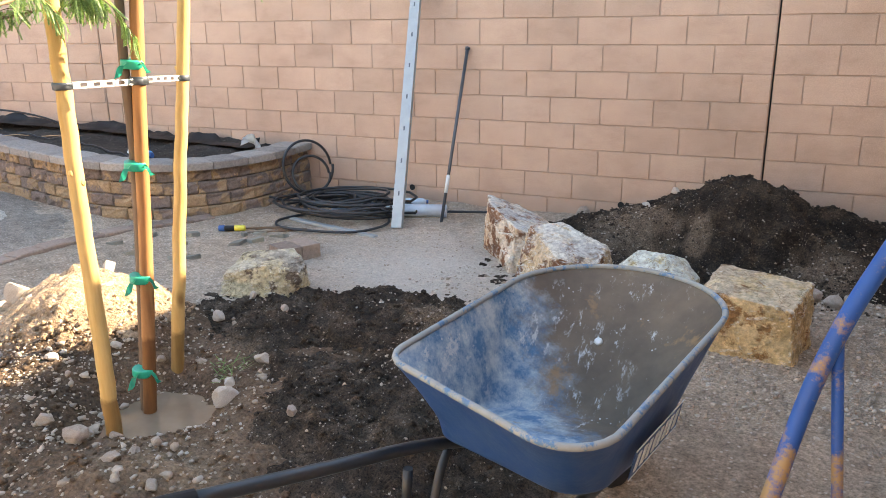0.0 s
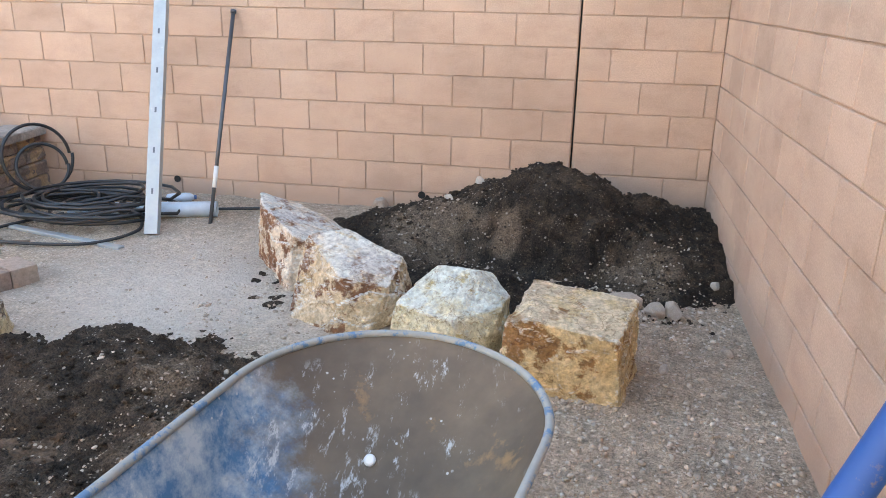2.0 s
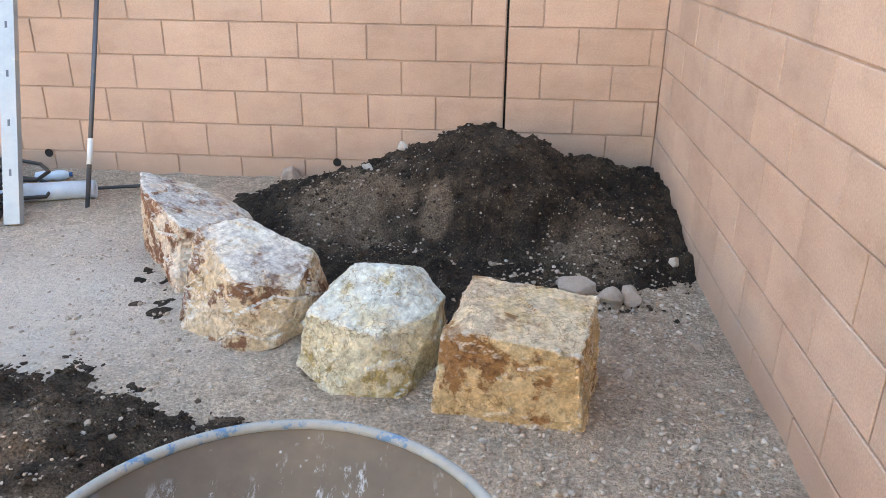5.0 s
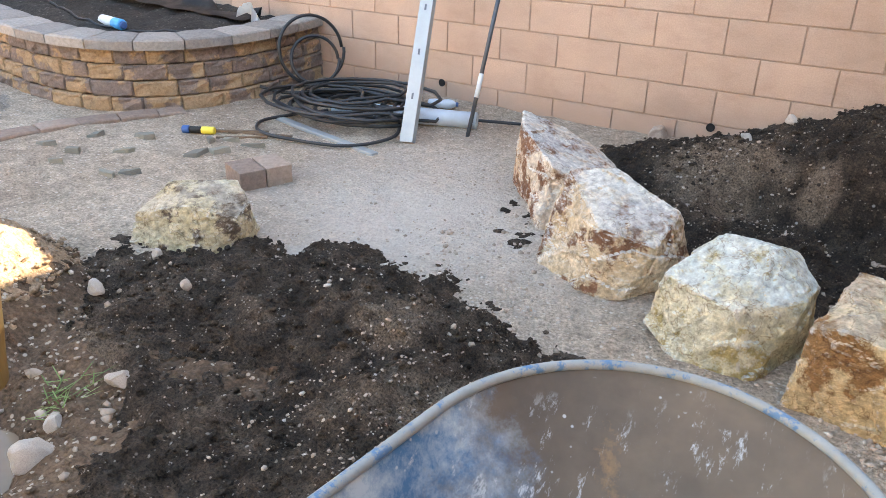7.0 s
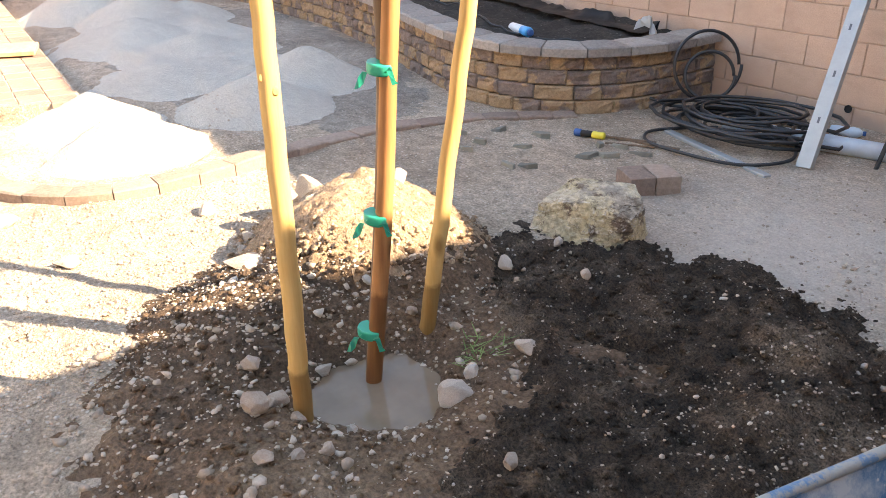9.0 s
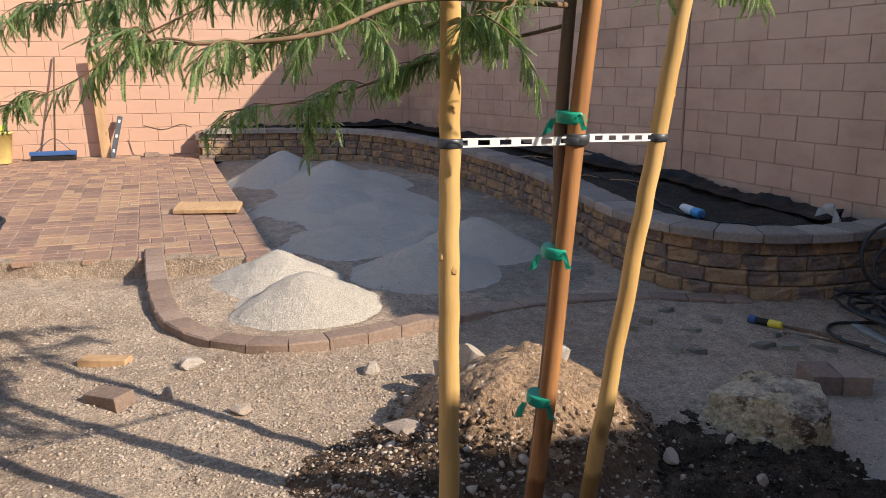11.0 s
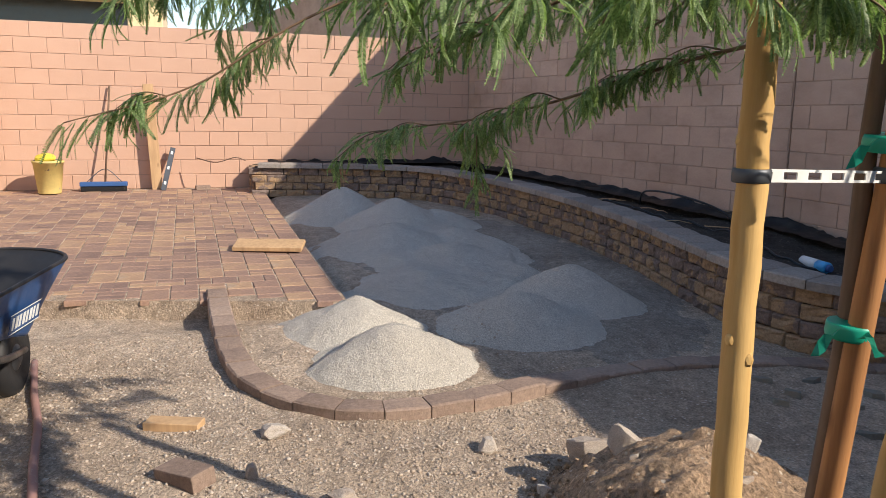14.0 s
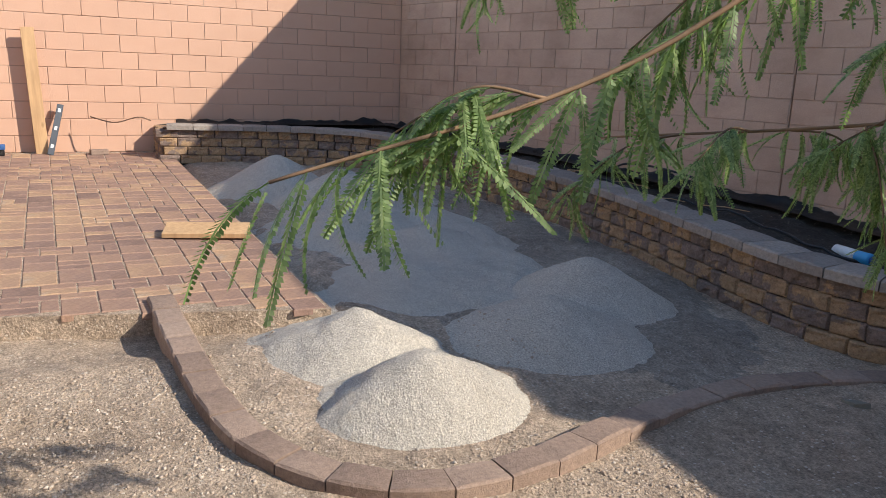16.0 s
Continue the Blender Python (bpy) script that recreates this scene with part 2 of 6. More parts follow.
M_STONE = mat("pale_field_stone", stone_mix([(0.25, (0.42, 0.33, 0.27)), (0.5, (0.55, 0.47, 0.40)), (0.75, (0.62, 0.57, 0.52))], 4, 0.6))
M_GRAVEL = mat("gravel", stone_mix([(0.2, (0.30, 0.235, 0.185)), (0.5, (0.46, 0.37, 0.295)), (0.8, (0.60, 0.53, 0.46))], 4, 0.4))
M_SLATE = mat("grey_slate_chips", stone_mix([(0.3, (0.24, 0.23, 0.2)), (0.7, (0.36, 0.33, 0.27))], 6, 0.6))


def boulder_mat(a, b, rust, pale, shift):
    def build(nt, p):
        v = coords(nt)
        m2 = nt.nodes.new("ShaderNodeMapping")
        m2.inputs["Location"].default_value = (shift, shift * 2.1, shift * 0.7)
        nt.links.new(v, m2.inputs[0])
        v = m2.outputs[0]
        c = ramp(nt, noise_tex(nt, v, 3.5, 6, 0.62), [(0.34, a), (0.62, b)])
        c = mix(nt, ramp(nt, noise_tex(nt, v, 4.2, 8, 0.7), [(0.50, (0, 0, 0)), (0.54, (1, 1, 1))]), c, rust)
        # colour goes paler on faces turned upward, in noisy patches
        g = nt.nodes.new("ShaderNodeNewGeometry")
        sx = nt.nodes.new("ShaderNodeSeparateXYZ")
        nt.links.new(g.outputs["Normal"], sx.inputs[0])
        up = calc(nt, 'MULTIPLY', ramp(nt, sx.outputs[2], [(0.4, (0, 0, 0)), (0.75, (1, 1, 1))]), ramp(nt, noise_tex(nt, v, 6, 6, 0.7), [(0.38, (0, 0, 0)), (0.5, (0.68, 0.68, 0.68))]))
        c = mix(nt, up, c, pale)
        # and paler again along the sharp edges
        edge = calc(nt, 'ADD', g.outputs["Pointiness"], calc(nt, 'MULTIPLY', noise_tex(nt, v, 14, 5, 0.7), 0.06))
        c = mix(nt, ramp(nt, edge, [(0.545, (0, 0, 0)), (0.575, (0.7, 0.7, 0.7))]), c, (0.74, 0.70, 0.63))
        n2 = noise_tex(nt, v, 38, 7, 0.72)
        c = mix(nt, 0.85, c, ramp(nt, n2, [(0.3, (0.42, 0.42, 0.42)), (0.7, (1.42, 1.42, 1.42))]), 'MULTIPLY')
        crack = nt.nodes.new("ShaderNodeTexVoronoi")
        crack.feature = 'DISTANCE_TO_EDGE'
        crack.inputs["Scale"].default_value = 5
        nt.links.new(mix(nt, 0.35, v, noise_tex(nt, v, 7, 4, 0.6, 1)), crack.inputs["Vector"])
        ck = ramp(nt, crack.outputs[0], [(0.0, (0.45, 0.35, 0.28)), (0.02, (1, 1, 1))])
        c = mix(nt, 0.7, c, ck, 'MULTIPLY')
        nt.links.new(c, p.inputs["Base Color"])
        set_in(p, 0.85, 0, 0.3)
        bump(nt, p, calc(nt, 'ADD', n2, calc(nt, 'MULTIPLY', noise_tex(nt, v, 12, 6, 0.7), 2.0)), 0.9, 0.02)
    return build


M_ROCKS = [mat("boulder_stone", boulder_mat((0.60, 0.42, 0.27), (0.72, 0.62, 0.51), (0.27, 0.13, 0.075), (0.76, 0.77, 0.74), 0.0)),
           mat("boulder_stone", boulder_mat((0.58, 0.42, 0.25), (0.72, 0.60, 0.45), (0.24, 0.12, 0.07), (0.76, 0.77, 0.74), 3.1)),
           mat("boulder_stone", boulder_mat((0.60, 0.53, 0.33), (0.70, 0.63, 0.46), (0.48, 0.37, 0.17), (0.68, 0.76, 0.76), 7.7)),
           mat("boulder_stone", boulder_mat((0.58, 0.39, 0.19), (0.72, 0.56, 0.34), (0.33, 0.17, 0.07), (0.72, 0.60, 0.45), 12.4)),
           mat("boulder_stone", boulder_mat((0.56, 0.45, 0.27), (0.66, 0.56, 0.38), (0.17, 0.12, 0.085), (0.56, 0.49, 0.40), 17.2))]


def plain(color, rough=0.6, metal=0.0, spec=0.4, wear=None, wear_at=0.6, scale=9, relief=0.15, use_local=True):
    """Painted, plastic or metal surface with faint mottling, and a second colour where it is worn or dirty."""
    def build(nt, p):
        v = local(nt) if use_local else coords(nt)
        n1 = noise_tex(nt, v, scale, 6, 0.65)
        c = mix(nt, 0.6, color, ramp(nt, n1, [(0.3, (0.78, 0.78, 0.78)), (0.7, (1.18, 1.18, 1.18))]), 'MULTIPLY')
        if wear:
            k = ramp(nt, noise_tex(nt, v, scale * 0.7, 8, 0.75), [(wear_at, (0, 0, 0)), (wear_at + 0.06, (1, 1, 1))])
            c = mix(nt, k, c, wear)
        nt.links.new(c, p.inputs["Base Color"])
        set_in(p, rough, metal, spec)
        nt.links.new(ramp(nt, n1, [(0.3, (max(0.05, rough - 0.1),) * 3), (0.7, (min(1, rough + 0.12),) * 3)]), p.inputs["Roughness"])
        bump(nt, p, noise_tex(nt, v, scale * 8, 4), relief, 0.004)
    return build


M_TRAYOUT = mat("scuffed_blue_paint", plain((0.018, 0.068, 0.20), 0.45, 0, 0.4, (0.10, 0.14, 0.21), 0.63, 11))


def tray_in(nt, p):
    v = coords(nt)
    n = noise_tex(nt, v, 7, 9, 0.72)
    c = ramp(nt, noise_tex(nt, v, 4, 5), [(0.35, (0.10, 0.075, 0.055)), (0.65, (0.19, 0.135, 0.09))])
    sx = nt.nodes.new("ShaderNodeSeparateXYZ")
    nt.links.new(v, sx.inputs[0])
    # the rear and the left side keep their blue under a pale dried film; the front is caked in mud
    west = calc(nt, 'ADD', calc(nt, 'MULTIPLY', sx.outputs[0], -1.6), calc(nt, 'MULTIPLY', sx.outputs[1], -1.0))
    k = calc(nt, 'ADD', west, calc(nt, 'MULTIPLY', n, 0.9))
    blue = mix(nt, ramp(nt, noise_tex(nt, v, 10, 8, 0.75), [(0.40, (0, 0, 0)), (0.62, (1, 1, 1))]), (0.06, 0.16, 0.28), (0.40, 0.45, 0.47))
    c = mix(nt, ramp(nt, calc(nt, 'MULTIPLY', k, 0.1), [(0.636, (0, 0, 0)), (0.662, (1, 1, 1))]), c, blue)
    splash = mix(nt, 1.0, ramp(nt, noise_tex(nt, coords(nt, (26, 9, 9)), 1.0, 8, 0.8), [(0.56, (0, 0, 0)), (0.62, (1, 1, 1))]), ramp(nt, noise_tex(nt, v, 3.0, 3), [(0.47, (0, 0, 0)), (0.56, (0.8, 0.8, 0.8))]), 'MULTIPLY')
    c = mix(nt, splash, c, (0.5, 0.5, 0.49))
    spots = ramp(nt, voro(nt, v, 42, 0), [(0.10, (1, 1, 1)), (0.16, (0, 0, 0))])
    few = ramp(nt, noise_tex(nt, v, 9, 3), [(0.55, (0, 0, 0)), (0.6, (0.7, 0.7, 0.7))])
    c = mix(nt, mix(nt, 1.0, spots, few, 'MULTIPLY'), c, (0.55, 0.55, 0.53))
    rust = ramp(nt, noise_tex(nt, coords(nt, (6, 6, 2)), 1.0, 7, 0.7), [(0.6, (0, 0, 0)), (0.68, (0.75, 0.75, 0.75))])
    c = mix(nt, rust, c, (0.30, 0.17, 0.08))
    nt.links.new(c, p.inputs["Base Color"])
    set_in(p, 0.65, 0, 0.25)
    bump(nt, p, n, 0.25, 0.006)


M_TRAYIN = mat("muddy_tray_inside", tray_in)
M_RIM = mat("worn_rim", plain((0.29, 0.29, 0.27), 0.5, 0, 0.35, (0.09, 0.18, 0.29), 0.52, 26))
M_BLACKTUBE = mat("black_tube", plain((0.025, 0.027, 0.03), 0.4, 0, 0.5, (0.1, 0.09, 0.08), 0.66))
M_RUBBER = mat("black_rubber", plain((0.02, 0.02, 0.022), 0.6, 0, 0.4, (0.12, 0.11, 0.1), 0.66))
M_HOSE = mat("black_hose", plain((0.018, 0.020, 0.024), 0.45, 0, 0.5, (0.10, 0.095, 0.09), 0.66))
M_BLUETUBE = mat("chipped_blue_tube", plain((0.012, 0.075, 0.27), 0.5, 0, 0.35, (0.32, 0.19, 0.085), 0.47, 4))
M_RUSTY = mat("rusty_steel", plain((0.18, 0.12, 0.09), 0.8, 0.2, 0.3, (0.10, 0.06, 0.045), 0.5))
M_GALV = mat("galvanised_steel", plain((0.36, 0.385, 0.39), 0.5, 0.45, 0.5, (0.46, 0.45, 0.42), 0.6, 14))
M_STEEL = mat("grey_steel", plain((0.10, 0.11, 0.125), 0.5, 0.6, 0.5, (0.2, 0.17, 0.14), 0.62))
M_WHITE = mat("white_paint", plain((0.72, 0.73, 0.72), 0.5, 0, 0.4, (0.5, 0.47, 0.43), 0.65))
M_PVC = mat("pale_blue_pipe", plain((0.55, 0.66, 0.76), 0.35, 0, 0.5))
M_BLUE = mat("blue_plastic", plain((0.03, 0.10, 0.28), 0.6, 0, 0.5))
M_SKYBLUE = mat("bright_blue_label", plain((0.05, 0.38, 0.72), 0.4, 0, 0.5))
M_YELLOW = mat("yellow_plastic", plain((0.68, 0.53, 0.20), 0.55, 0, 0.4, (0.5, 0.4, 0.22), 0.60))
M_YELPRINT = mat("yellow_label", plain((0.72, 0.60, 0.07), 0.4, 0, 0.5))
M_BLACK = mat("black_sheet", plain((0.012, 0.012, 0.013), 0.55, 0, 0.35, (0.05, 0.045, 0.04), 0.6))
M_GREEN = mat("green_nursery_tape", plain((0.0, 0.37, 0.25), 0.35, 0, 0.5))
M_TAN = mat("stucco", plain((0.62, 0.50, 0.37), 0.92, 0, 0.2, None, 0.6, 5, 0.5, False))
M_CREAM = mat("cream_trim", plain((0.78, 0.62, 0.36), 0.9, 0, 0.2, None, 0.6, 5, 0.4, False))
M_ROOF = mat("roof_tile", plain((0.26, 0.17, 0.15), 0.9, 0, 0.2))
M_GLASSDARK = mat("dark_window_glass", plain((0.02, 0.022, 0.025), 0.15, 0, 0.6))


def wood(color, ring, rough=0.7, stretch=(22, 22, 1.6)):
    def build(nt, p):
        v = local(nt, stretch)
        n1 = noise_tex(nt, v, 1.0, 7, 0.65)
        c = ramp(nt, n1, [(0.3, ring), (0.6, color)])
        kn = ramp(nt, voro(nt, local(nt, (7, 7, 3.2)), 1.0, 0), [(0.05, (0.35, 0.28, 0.22)), (0.16, (1, 1, 1))])
        c = mix(nt, 0.8, c, kn, 'MULTIPLY')
        c = mix(nt, 0.5, c, ramp(nt, noise_tex(nt, local(nt), 3, 5), [(0.3, (0.75, 0.75, 0.75)), (0.7, (1.15, 1.15, 1.15))]), 'MULTIPLY')
        nt.links.new(c, p.inputs["Base Color"])
        set_in(p, rough, 0, 0.35)
        bump(nt, p, n1, 0.35, 0.006)
    return build


def wet_foot(inner, height):
    """The foot of a post, stained by mud and water up to a ragged line."""
    def build(nt, p):
        inner(nt, p)
        col = p.inputs["Base Color"].links[0].from_socket
        v = coords(nt)
        sx = nt.nodes.new("ShaderNodeSeparateXYZ")
        nt.links.new(v, sx.inputs[0])
        e = calc(nt, 'ADD', sx.outputs[2], calc(nt, 'MULTIPLY', noise_tex(nt, v, 16, 5), 0.06))
        k = ramp(nt, e, [(height, (1, 1, 1)), (height + 0.02, (0, 0, 0))])
        nt.links.new(mix(nt, k, col, mix(nt, 0.8, col, (0.34, 0.28, 0.22), 'MULTIPLY')), p.inputs["Base Color"])
    return build


M_POLE = mat("peeled_pine_pole", wet_foot(wood((0.66, 0.43, 0.17), (0.50, 0.29, 0.095)), 0.22))
M_TRUNK = mat("reddish_trunk_bark", wet_foot(wood((0.46, 0.22, 0.085), (0.26, 0.11, 0.045)), 0.30))
M_BARK = mat("grey_brown_bark", wood((0.20, 0.13, 0.085), (0.10, 0.065, 0.045)))
M_TWIG = mat("green_brown_twig", wood((0.24, 0.15, 0.09), (0.15, 0.10, 0.06)))
M_LUMBER = mat("lumber", wood((0.55, 0.36, 0.20), (0.42, 0.26, 0.14), 0.8))


def leafy(nt, p):
    r = island_random(nt)
    c = ramp(nt, r, [(0.0, (0.11, 0.17, 0.07)), (0.5, (0.19, 0.275, 0.115)), (1.0, (0.31, 0.40, 0.20))])
    nt.links.new(c, p.inputs["Base Color"])
    set_in(p, 0.5, 0, 0.45)
    p.inputs["Transmission Weight"].default_value = 0.0
    tr = nt.nodes.new("ShaderNodeBsdfTranslucent")
    nt.links.new(mix(nt, 1.0, c, (1.5, 1.7, 0.9), 'MULTIPLY'), tr.inputs[0])
    ms = nt.nodes.new("ShaderNodeMixShader")
    ms.inputs[0].default_value = 0.4
    out = nt.nodes["Material Output"]
    nt.links.new(p.outputs[0], ms.inputs[1])
    nt.links.new(tr.outputs[0], ms.inputs[2])
    nt.links.new(ms.outputs[0], out.inputs[0])


M_LEAF = mat("feathery_leaf", leafy)


def water(nt, p):
    v = coords(nt)
    nt.links.new(ramp(nt, noise_tex(nt, v, 5, 4), [(0.3, (0.185, 0.133, 0.094)), (0.7, (0.25, 0.183, 0.132))]), p.inputs["Base Color"])
    set_in(p, 0.07, 0, 0.2)
    bump(nt, p, noise_tex(nt, v, 9, 2), 0.04, 0.01)


M_WATER = mat("muddy_water", water)


# ---- mesh helpers ----
def mesh_of(bm, name, material):
    me = bpy.data.meshes.new(name)
    bm.to_mesh(me)
    bm.free()
    me.materials.append(material)
    return me


def part(name, bm, material, parent, label="", smooth=False):
    """Links a bmesh, or a ready mesh, as one object under a thing or a part."""
    me = mesh_of(bm, name, material) if isinstance(bm, bmesh.types.BMesh) else bm
    if smooth:
        me.polygons.foreach_set("use_smooth", [True] * len(me.polygons))
    ob = new(name, me)
    ob.parent = parent
    return tagged(ob, label)


def thing(name, label, category, at=(0, 0, 0), rz=0.0, group="", kind=""):
    e = new(name)
    e.empty_display_size = 0.1
    e.matrix_world = pose(*at, 0, 0, rz)
    return tagged(e, label, category, group, kind)


def solid(name, bm, material, label, category, group="", kind="", m=None, smooth=False):
    """A thing that is one mesh."""
    ob = part(name, bm, material, None, label, smooth)
    if m is not None:
        ob.matrix_world = m
    return tagged(ob, "", category, group, kind)


def box(sx, sy, sz, at=(0, 0, 0), bevel=0.0, seg=1, bm=None):
    """A box standing on z = at[2], centred in x and y."""
    b = bmesh.new()
    bmesh.ops.create_cube(b, size=1, matrix=Matrix.Translation((at[0], at[1], at[2] + sz / 2)) @ Matrix.Diagonal((sx, sy, sz, 1)))
    if bevel:
        bmesh.ops.bevel(b, geom=b.edges[:], offset=bevel, segments=seg, affect='EDGES', profile=0.6)
    if bm is None:
        return b
    tmp = bpy.data.meshes.new("tmp")
    b.to_mesh(tmp)
    b.free()
    bm.from_mesh(tmp)
    bpy.data.meshes.remove(tmp)
    return bm


def smooth_line(points, n):
    """A Catmull-Rom line through the points, n samples to a span."""
    P = [Vector(p) for p in points]
    P = [P[0] * 2 - P[1]] + P + [P[-1] * 2 - P[-2]]
    out = []
    for i in range(1, len(P) - 2):
        a, b, c, d = P[i - 1:i + 3]
        for k in range(n):
            t = k / n
            out.append(0.5 * (2 * b + (c - a) * t + (2 * a - 5 * b + 4 * c - d) * t * t + (3 * b - a - 3 * c + d) * t ** 3))
    out.append(P[-2])
    return out


def tube(points, r0, r1=None, sides=10, bm=None, closed=False):
    """A round bar along a line, tapering from r0 to r1, with capped ends."""
    bm = bm or bmesh.new()
    r1 = r0 if r1 is None else r1
    P = [Vector(p) for p in points]
    n = len(P)
    rings = []
    ref = Vector((0, 0, 1))
    for i, p in enumerate(P):
        if closed:
            d = (P[(i + 1) % n] - P[i - 1]).normalized()
        else:
            d = (P[min(i + 1, n - 1)] - P[max(i - 1, 0)]).normalized()
        u = d.cross(ref)
        if u.length < 1e-3:
            u = d.cross(Vector((1, 0, 0)))
        u.normalize()
        w = u.cross(d)
        ref = w
        r = r0 + (r1 - r0) * i / max(1, n - 1)
        rings.append([bm.verts.new(p + (u * math.cos(a) + w * math.sin(a)) * r) for a in (2 * math.pi * k / sides for k in range(sides))])
    for i in range(n if closed else n - 1):
        a, b = rings[i], rings[(i + 1) % n]
        for k in range(sides):
            f = bm.faces.new((a[k], a[(k + 1) % sides], b[(k + 1) % sides], b[k]))
            f.smooth = True
    if not closed:
        bm.faces.new(rings[0][::-1])
        bm.faces.new(rings[-1])
    bmesh.ops.recalc_face_normals(bm, faces=bm.faces[:])
    return bm


def lathe(profile, sides=28):
    """A turned shape from (radius, height) pairs."""
    bm = bmesh.new()
    rings = [[bm.verts.new((r * math.cos(2 * math.pi * k / sides), r * math.sin(2 * math.pi * k / sides), z)) for k in range(sides)] for r, z in profile]
    for a, b in zip(rings, rings[1:]):
        for k in range(sides):
            f = bm.faces.new((a[k], a[(k + 1) % sides], b[(k + 1) % sides], b[k]))
            f.smooth = True
    bm.faces.new(rings[0][::-1])
    bm.faces.new(rings[-1])
    return bm


def rounded_loop(corners, n):
    """n points, evenly spaced, round a polygon whose corners (x, y, radius) are rounded off."""
    dense = []
    m = len(corners)
    for i, (x, y, r) in enumerate(corners):
        p, a, b = Vector((x, y)), Vector(corners[i - 1][:2]), Vector(corners[(i + 1) % m][:2])
        da, db = (a - p).normalized(), (b - p).normalized()
        half = math.acos(max(-1, min(1, da.dot(db)))) / 2
        t = r / math.tan(half)
        c = p + (da + db).normalized() * (r / math.sin(half))
        s, e = p + da * t - c, p + db * t - c
        a0 = math.atan2(s.y, s.x)
        sweep = math.atan2(s.x * e.y - s.y * e.x, s.dot(e))
        dense += [c + Vector((math.cos(a0 + sweep * k / 24), math.sin(a0 + sweep * k / 24))) * r for k in range(25)]
    seg = [(dense[(i + 1) % len(dense)] - p).length for i, p in enumerate(dense)]
    total, out, acc, i = sum(seg), [], 0.0, 0
    for k in range(n):
        want = total * k / n
        while acc + seg[i] < want:
            acc += seg[i]
            i += 1
        out.append(dense[i].lerp(dense[(i + 1) % len(dense)], (want - acc) / max(seg[i], 1e-9)))
    return out


def fbm(x, y, scale, seed=0.0, octaves=4):
    return noise.fractal(Vector((x * scale + seed, y * scale - seed, seed * 0.37)), 0.8, 2.1, octaves)


# ---- lie of the land ----
def slope(x):
    return 0.035 * max(0.0, -5.0 - x)


def ease(a, b, v):
    t = max(0.0, min(1.0, (v - a) / (b - a)))
    return t * t * (3 - 2 * t)


def ground_z(x, y):
    z = slope(x) + 0.022 * fbm(x, y, 0.9) + 0.010 * fbm(x, y, 5, 3)
    if x > -5.0:
        z += 0.004 * fbm(x, y, 22, 7, 3)
    z -= 0.09 * (1 - ease(0.15, 0.42, math.hypot(x + 2.95, y + 3.95)))
    if x < -6.6 and y < -3.9:
        z -= 0.10 * ease(-6.6, -7.1, x) * ease(-3.9, -4.2, y)
    return z


def hump(x, y, cx, cy, rx, ry, h, rot=0.0, power=1.0):
    c, s = math.cos(rot), math.sin(rot)
    dx, dy = x - cx, y - cy
    u, v = (dx * c + dy * s) / rx, (-dx * s + dy * c) / ry
    return h * max(0.0, 1 - math.sqrt(u * u + v * v)) ** power


def cone(x, y, cx, cy, r, h, stretch=1.0, rot=0.0, soft=0.012):
    """A heap at its angle of rest, with a rounded top."""
    c, s = math.cos(rot), math.sin(rot)
    dx, dy = x - cx, y - cy
    d = math.hypot((dx * c + dy * s) / stretch, -dx * s + dy * c) / r
    return h * (1.0 + soft - math.sqrt(d * d + soft) + 0.05)


def red_z(x, y):
    """Raised reddish soil round the young tree, with a basin at its foot."""
    d = math.hypot((x + 2.95) / 1.15, (y + 3.85) / 1.0)
    z = 0.05 * (1 - ease(0.55, 1.05, d)) - 0.03 * ease(0.8, 1.1, d)
    z += 0.33 * max(0, 1 - math.hypot((x + 3.86) / 0.66, (y + 3.47) / 0.56)) ** 0.8
    z += 0.10 * max(0, 1 - math.hypot((x + 3.55) / 0.55, (y + 4.0) / 0.6)) ** 0.9
    z += 0.07 * max(0, 1 - math.hypot((x + 2.6) / 0.5, (y + 4.5) / 0.4))
    z -= 0.12 * (1 - ease(0.12, 0.38, math.hypot(x + 2.95, y + 3.95)))
    return z + 0.022 * fbm(x, y, 6, 2) + 0.016 * fbm(x, y, 16, 5)


def dark_z(x, y):
    """Damp dark compost spread beside the tree."""
    wob = 0.13 * fbm(x, y, 1.8, 4) + 0.05 * fbm(x, y, 7, 4)
    d = math.hypot((x + 2.55) / 1.0, (y + 3.08 + 0.04 * (x + 2.55)) / 0.76) + wob
    d = min(d, math.hypot((x + 2.10) / 0.80, (y + 3.72) / 0.62) + wob + 0.12)
    d += 0.6 * (1 - ease(0.25, 0.6, math.hypot(x + 2.95, y + 3.95)))
    z = 0.16 * (1 - d) if d < 1 else -0.10 * (d - 1)
    z = min(z, 0.075)
    z += 0.085 * max(0, 1 - math.hypot((x + 2.15) / 0.75, (y + 2.85 + 0.3 * (x + 2.15)) / 0.34))      # the crest
    z += 0.05 * max(0, 1 - math.hypot((x + 2.75) / 0.42, (y + 3.0) / 0.30))
    z += 0.05 * max(0, 1 - math.hypot((x + 1.95) / 0.35, (y + 3.35) / 0.35))
    z -= 0.07 * max(0, 1 - math.hypot((x + 2.50) / 0.42, (y + 3.28) / 0.22))
    return z + (0.05 * fbm(x, y, 4.5, 8) + 0.03 * abs(fbm(x, y, 9, 13)) + 0.020 * fbm(x, y, 18, 1)) * ease(1.25, 0.9, d)


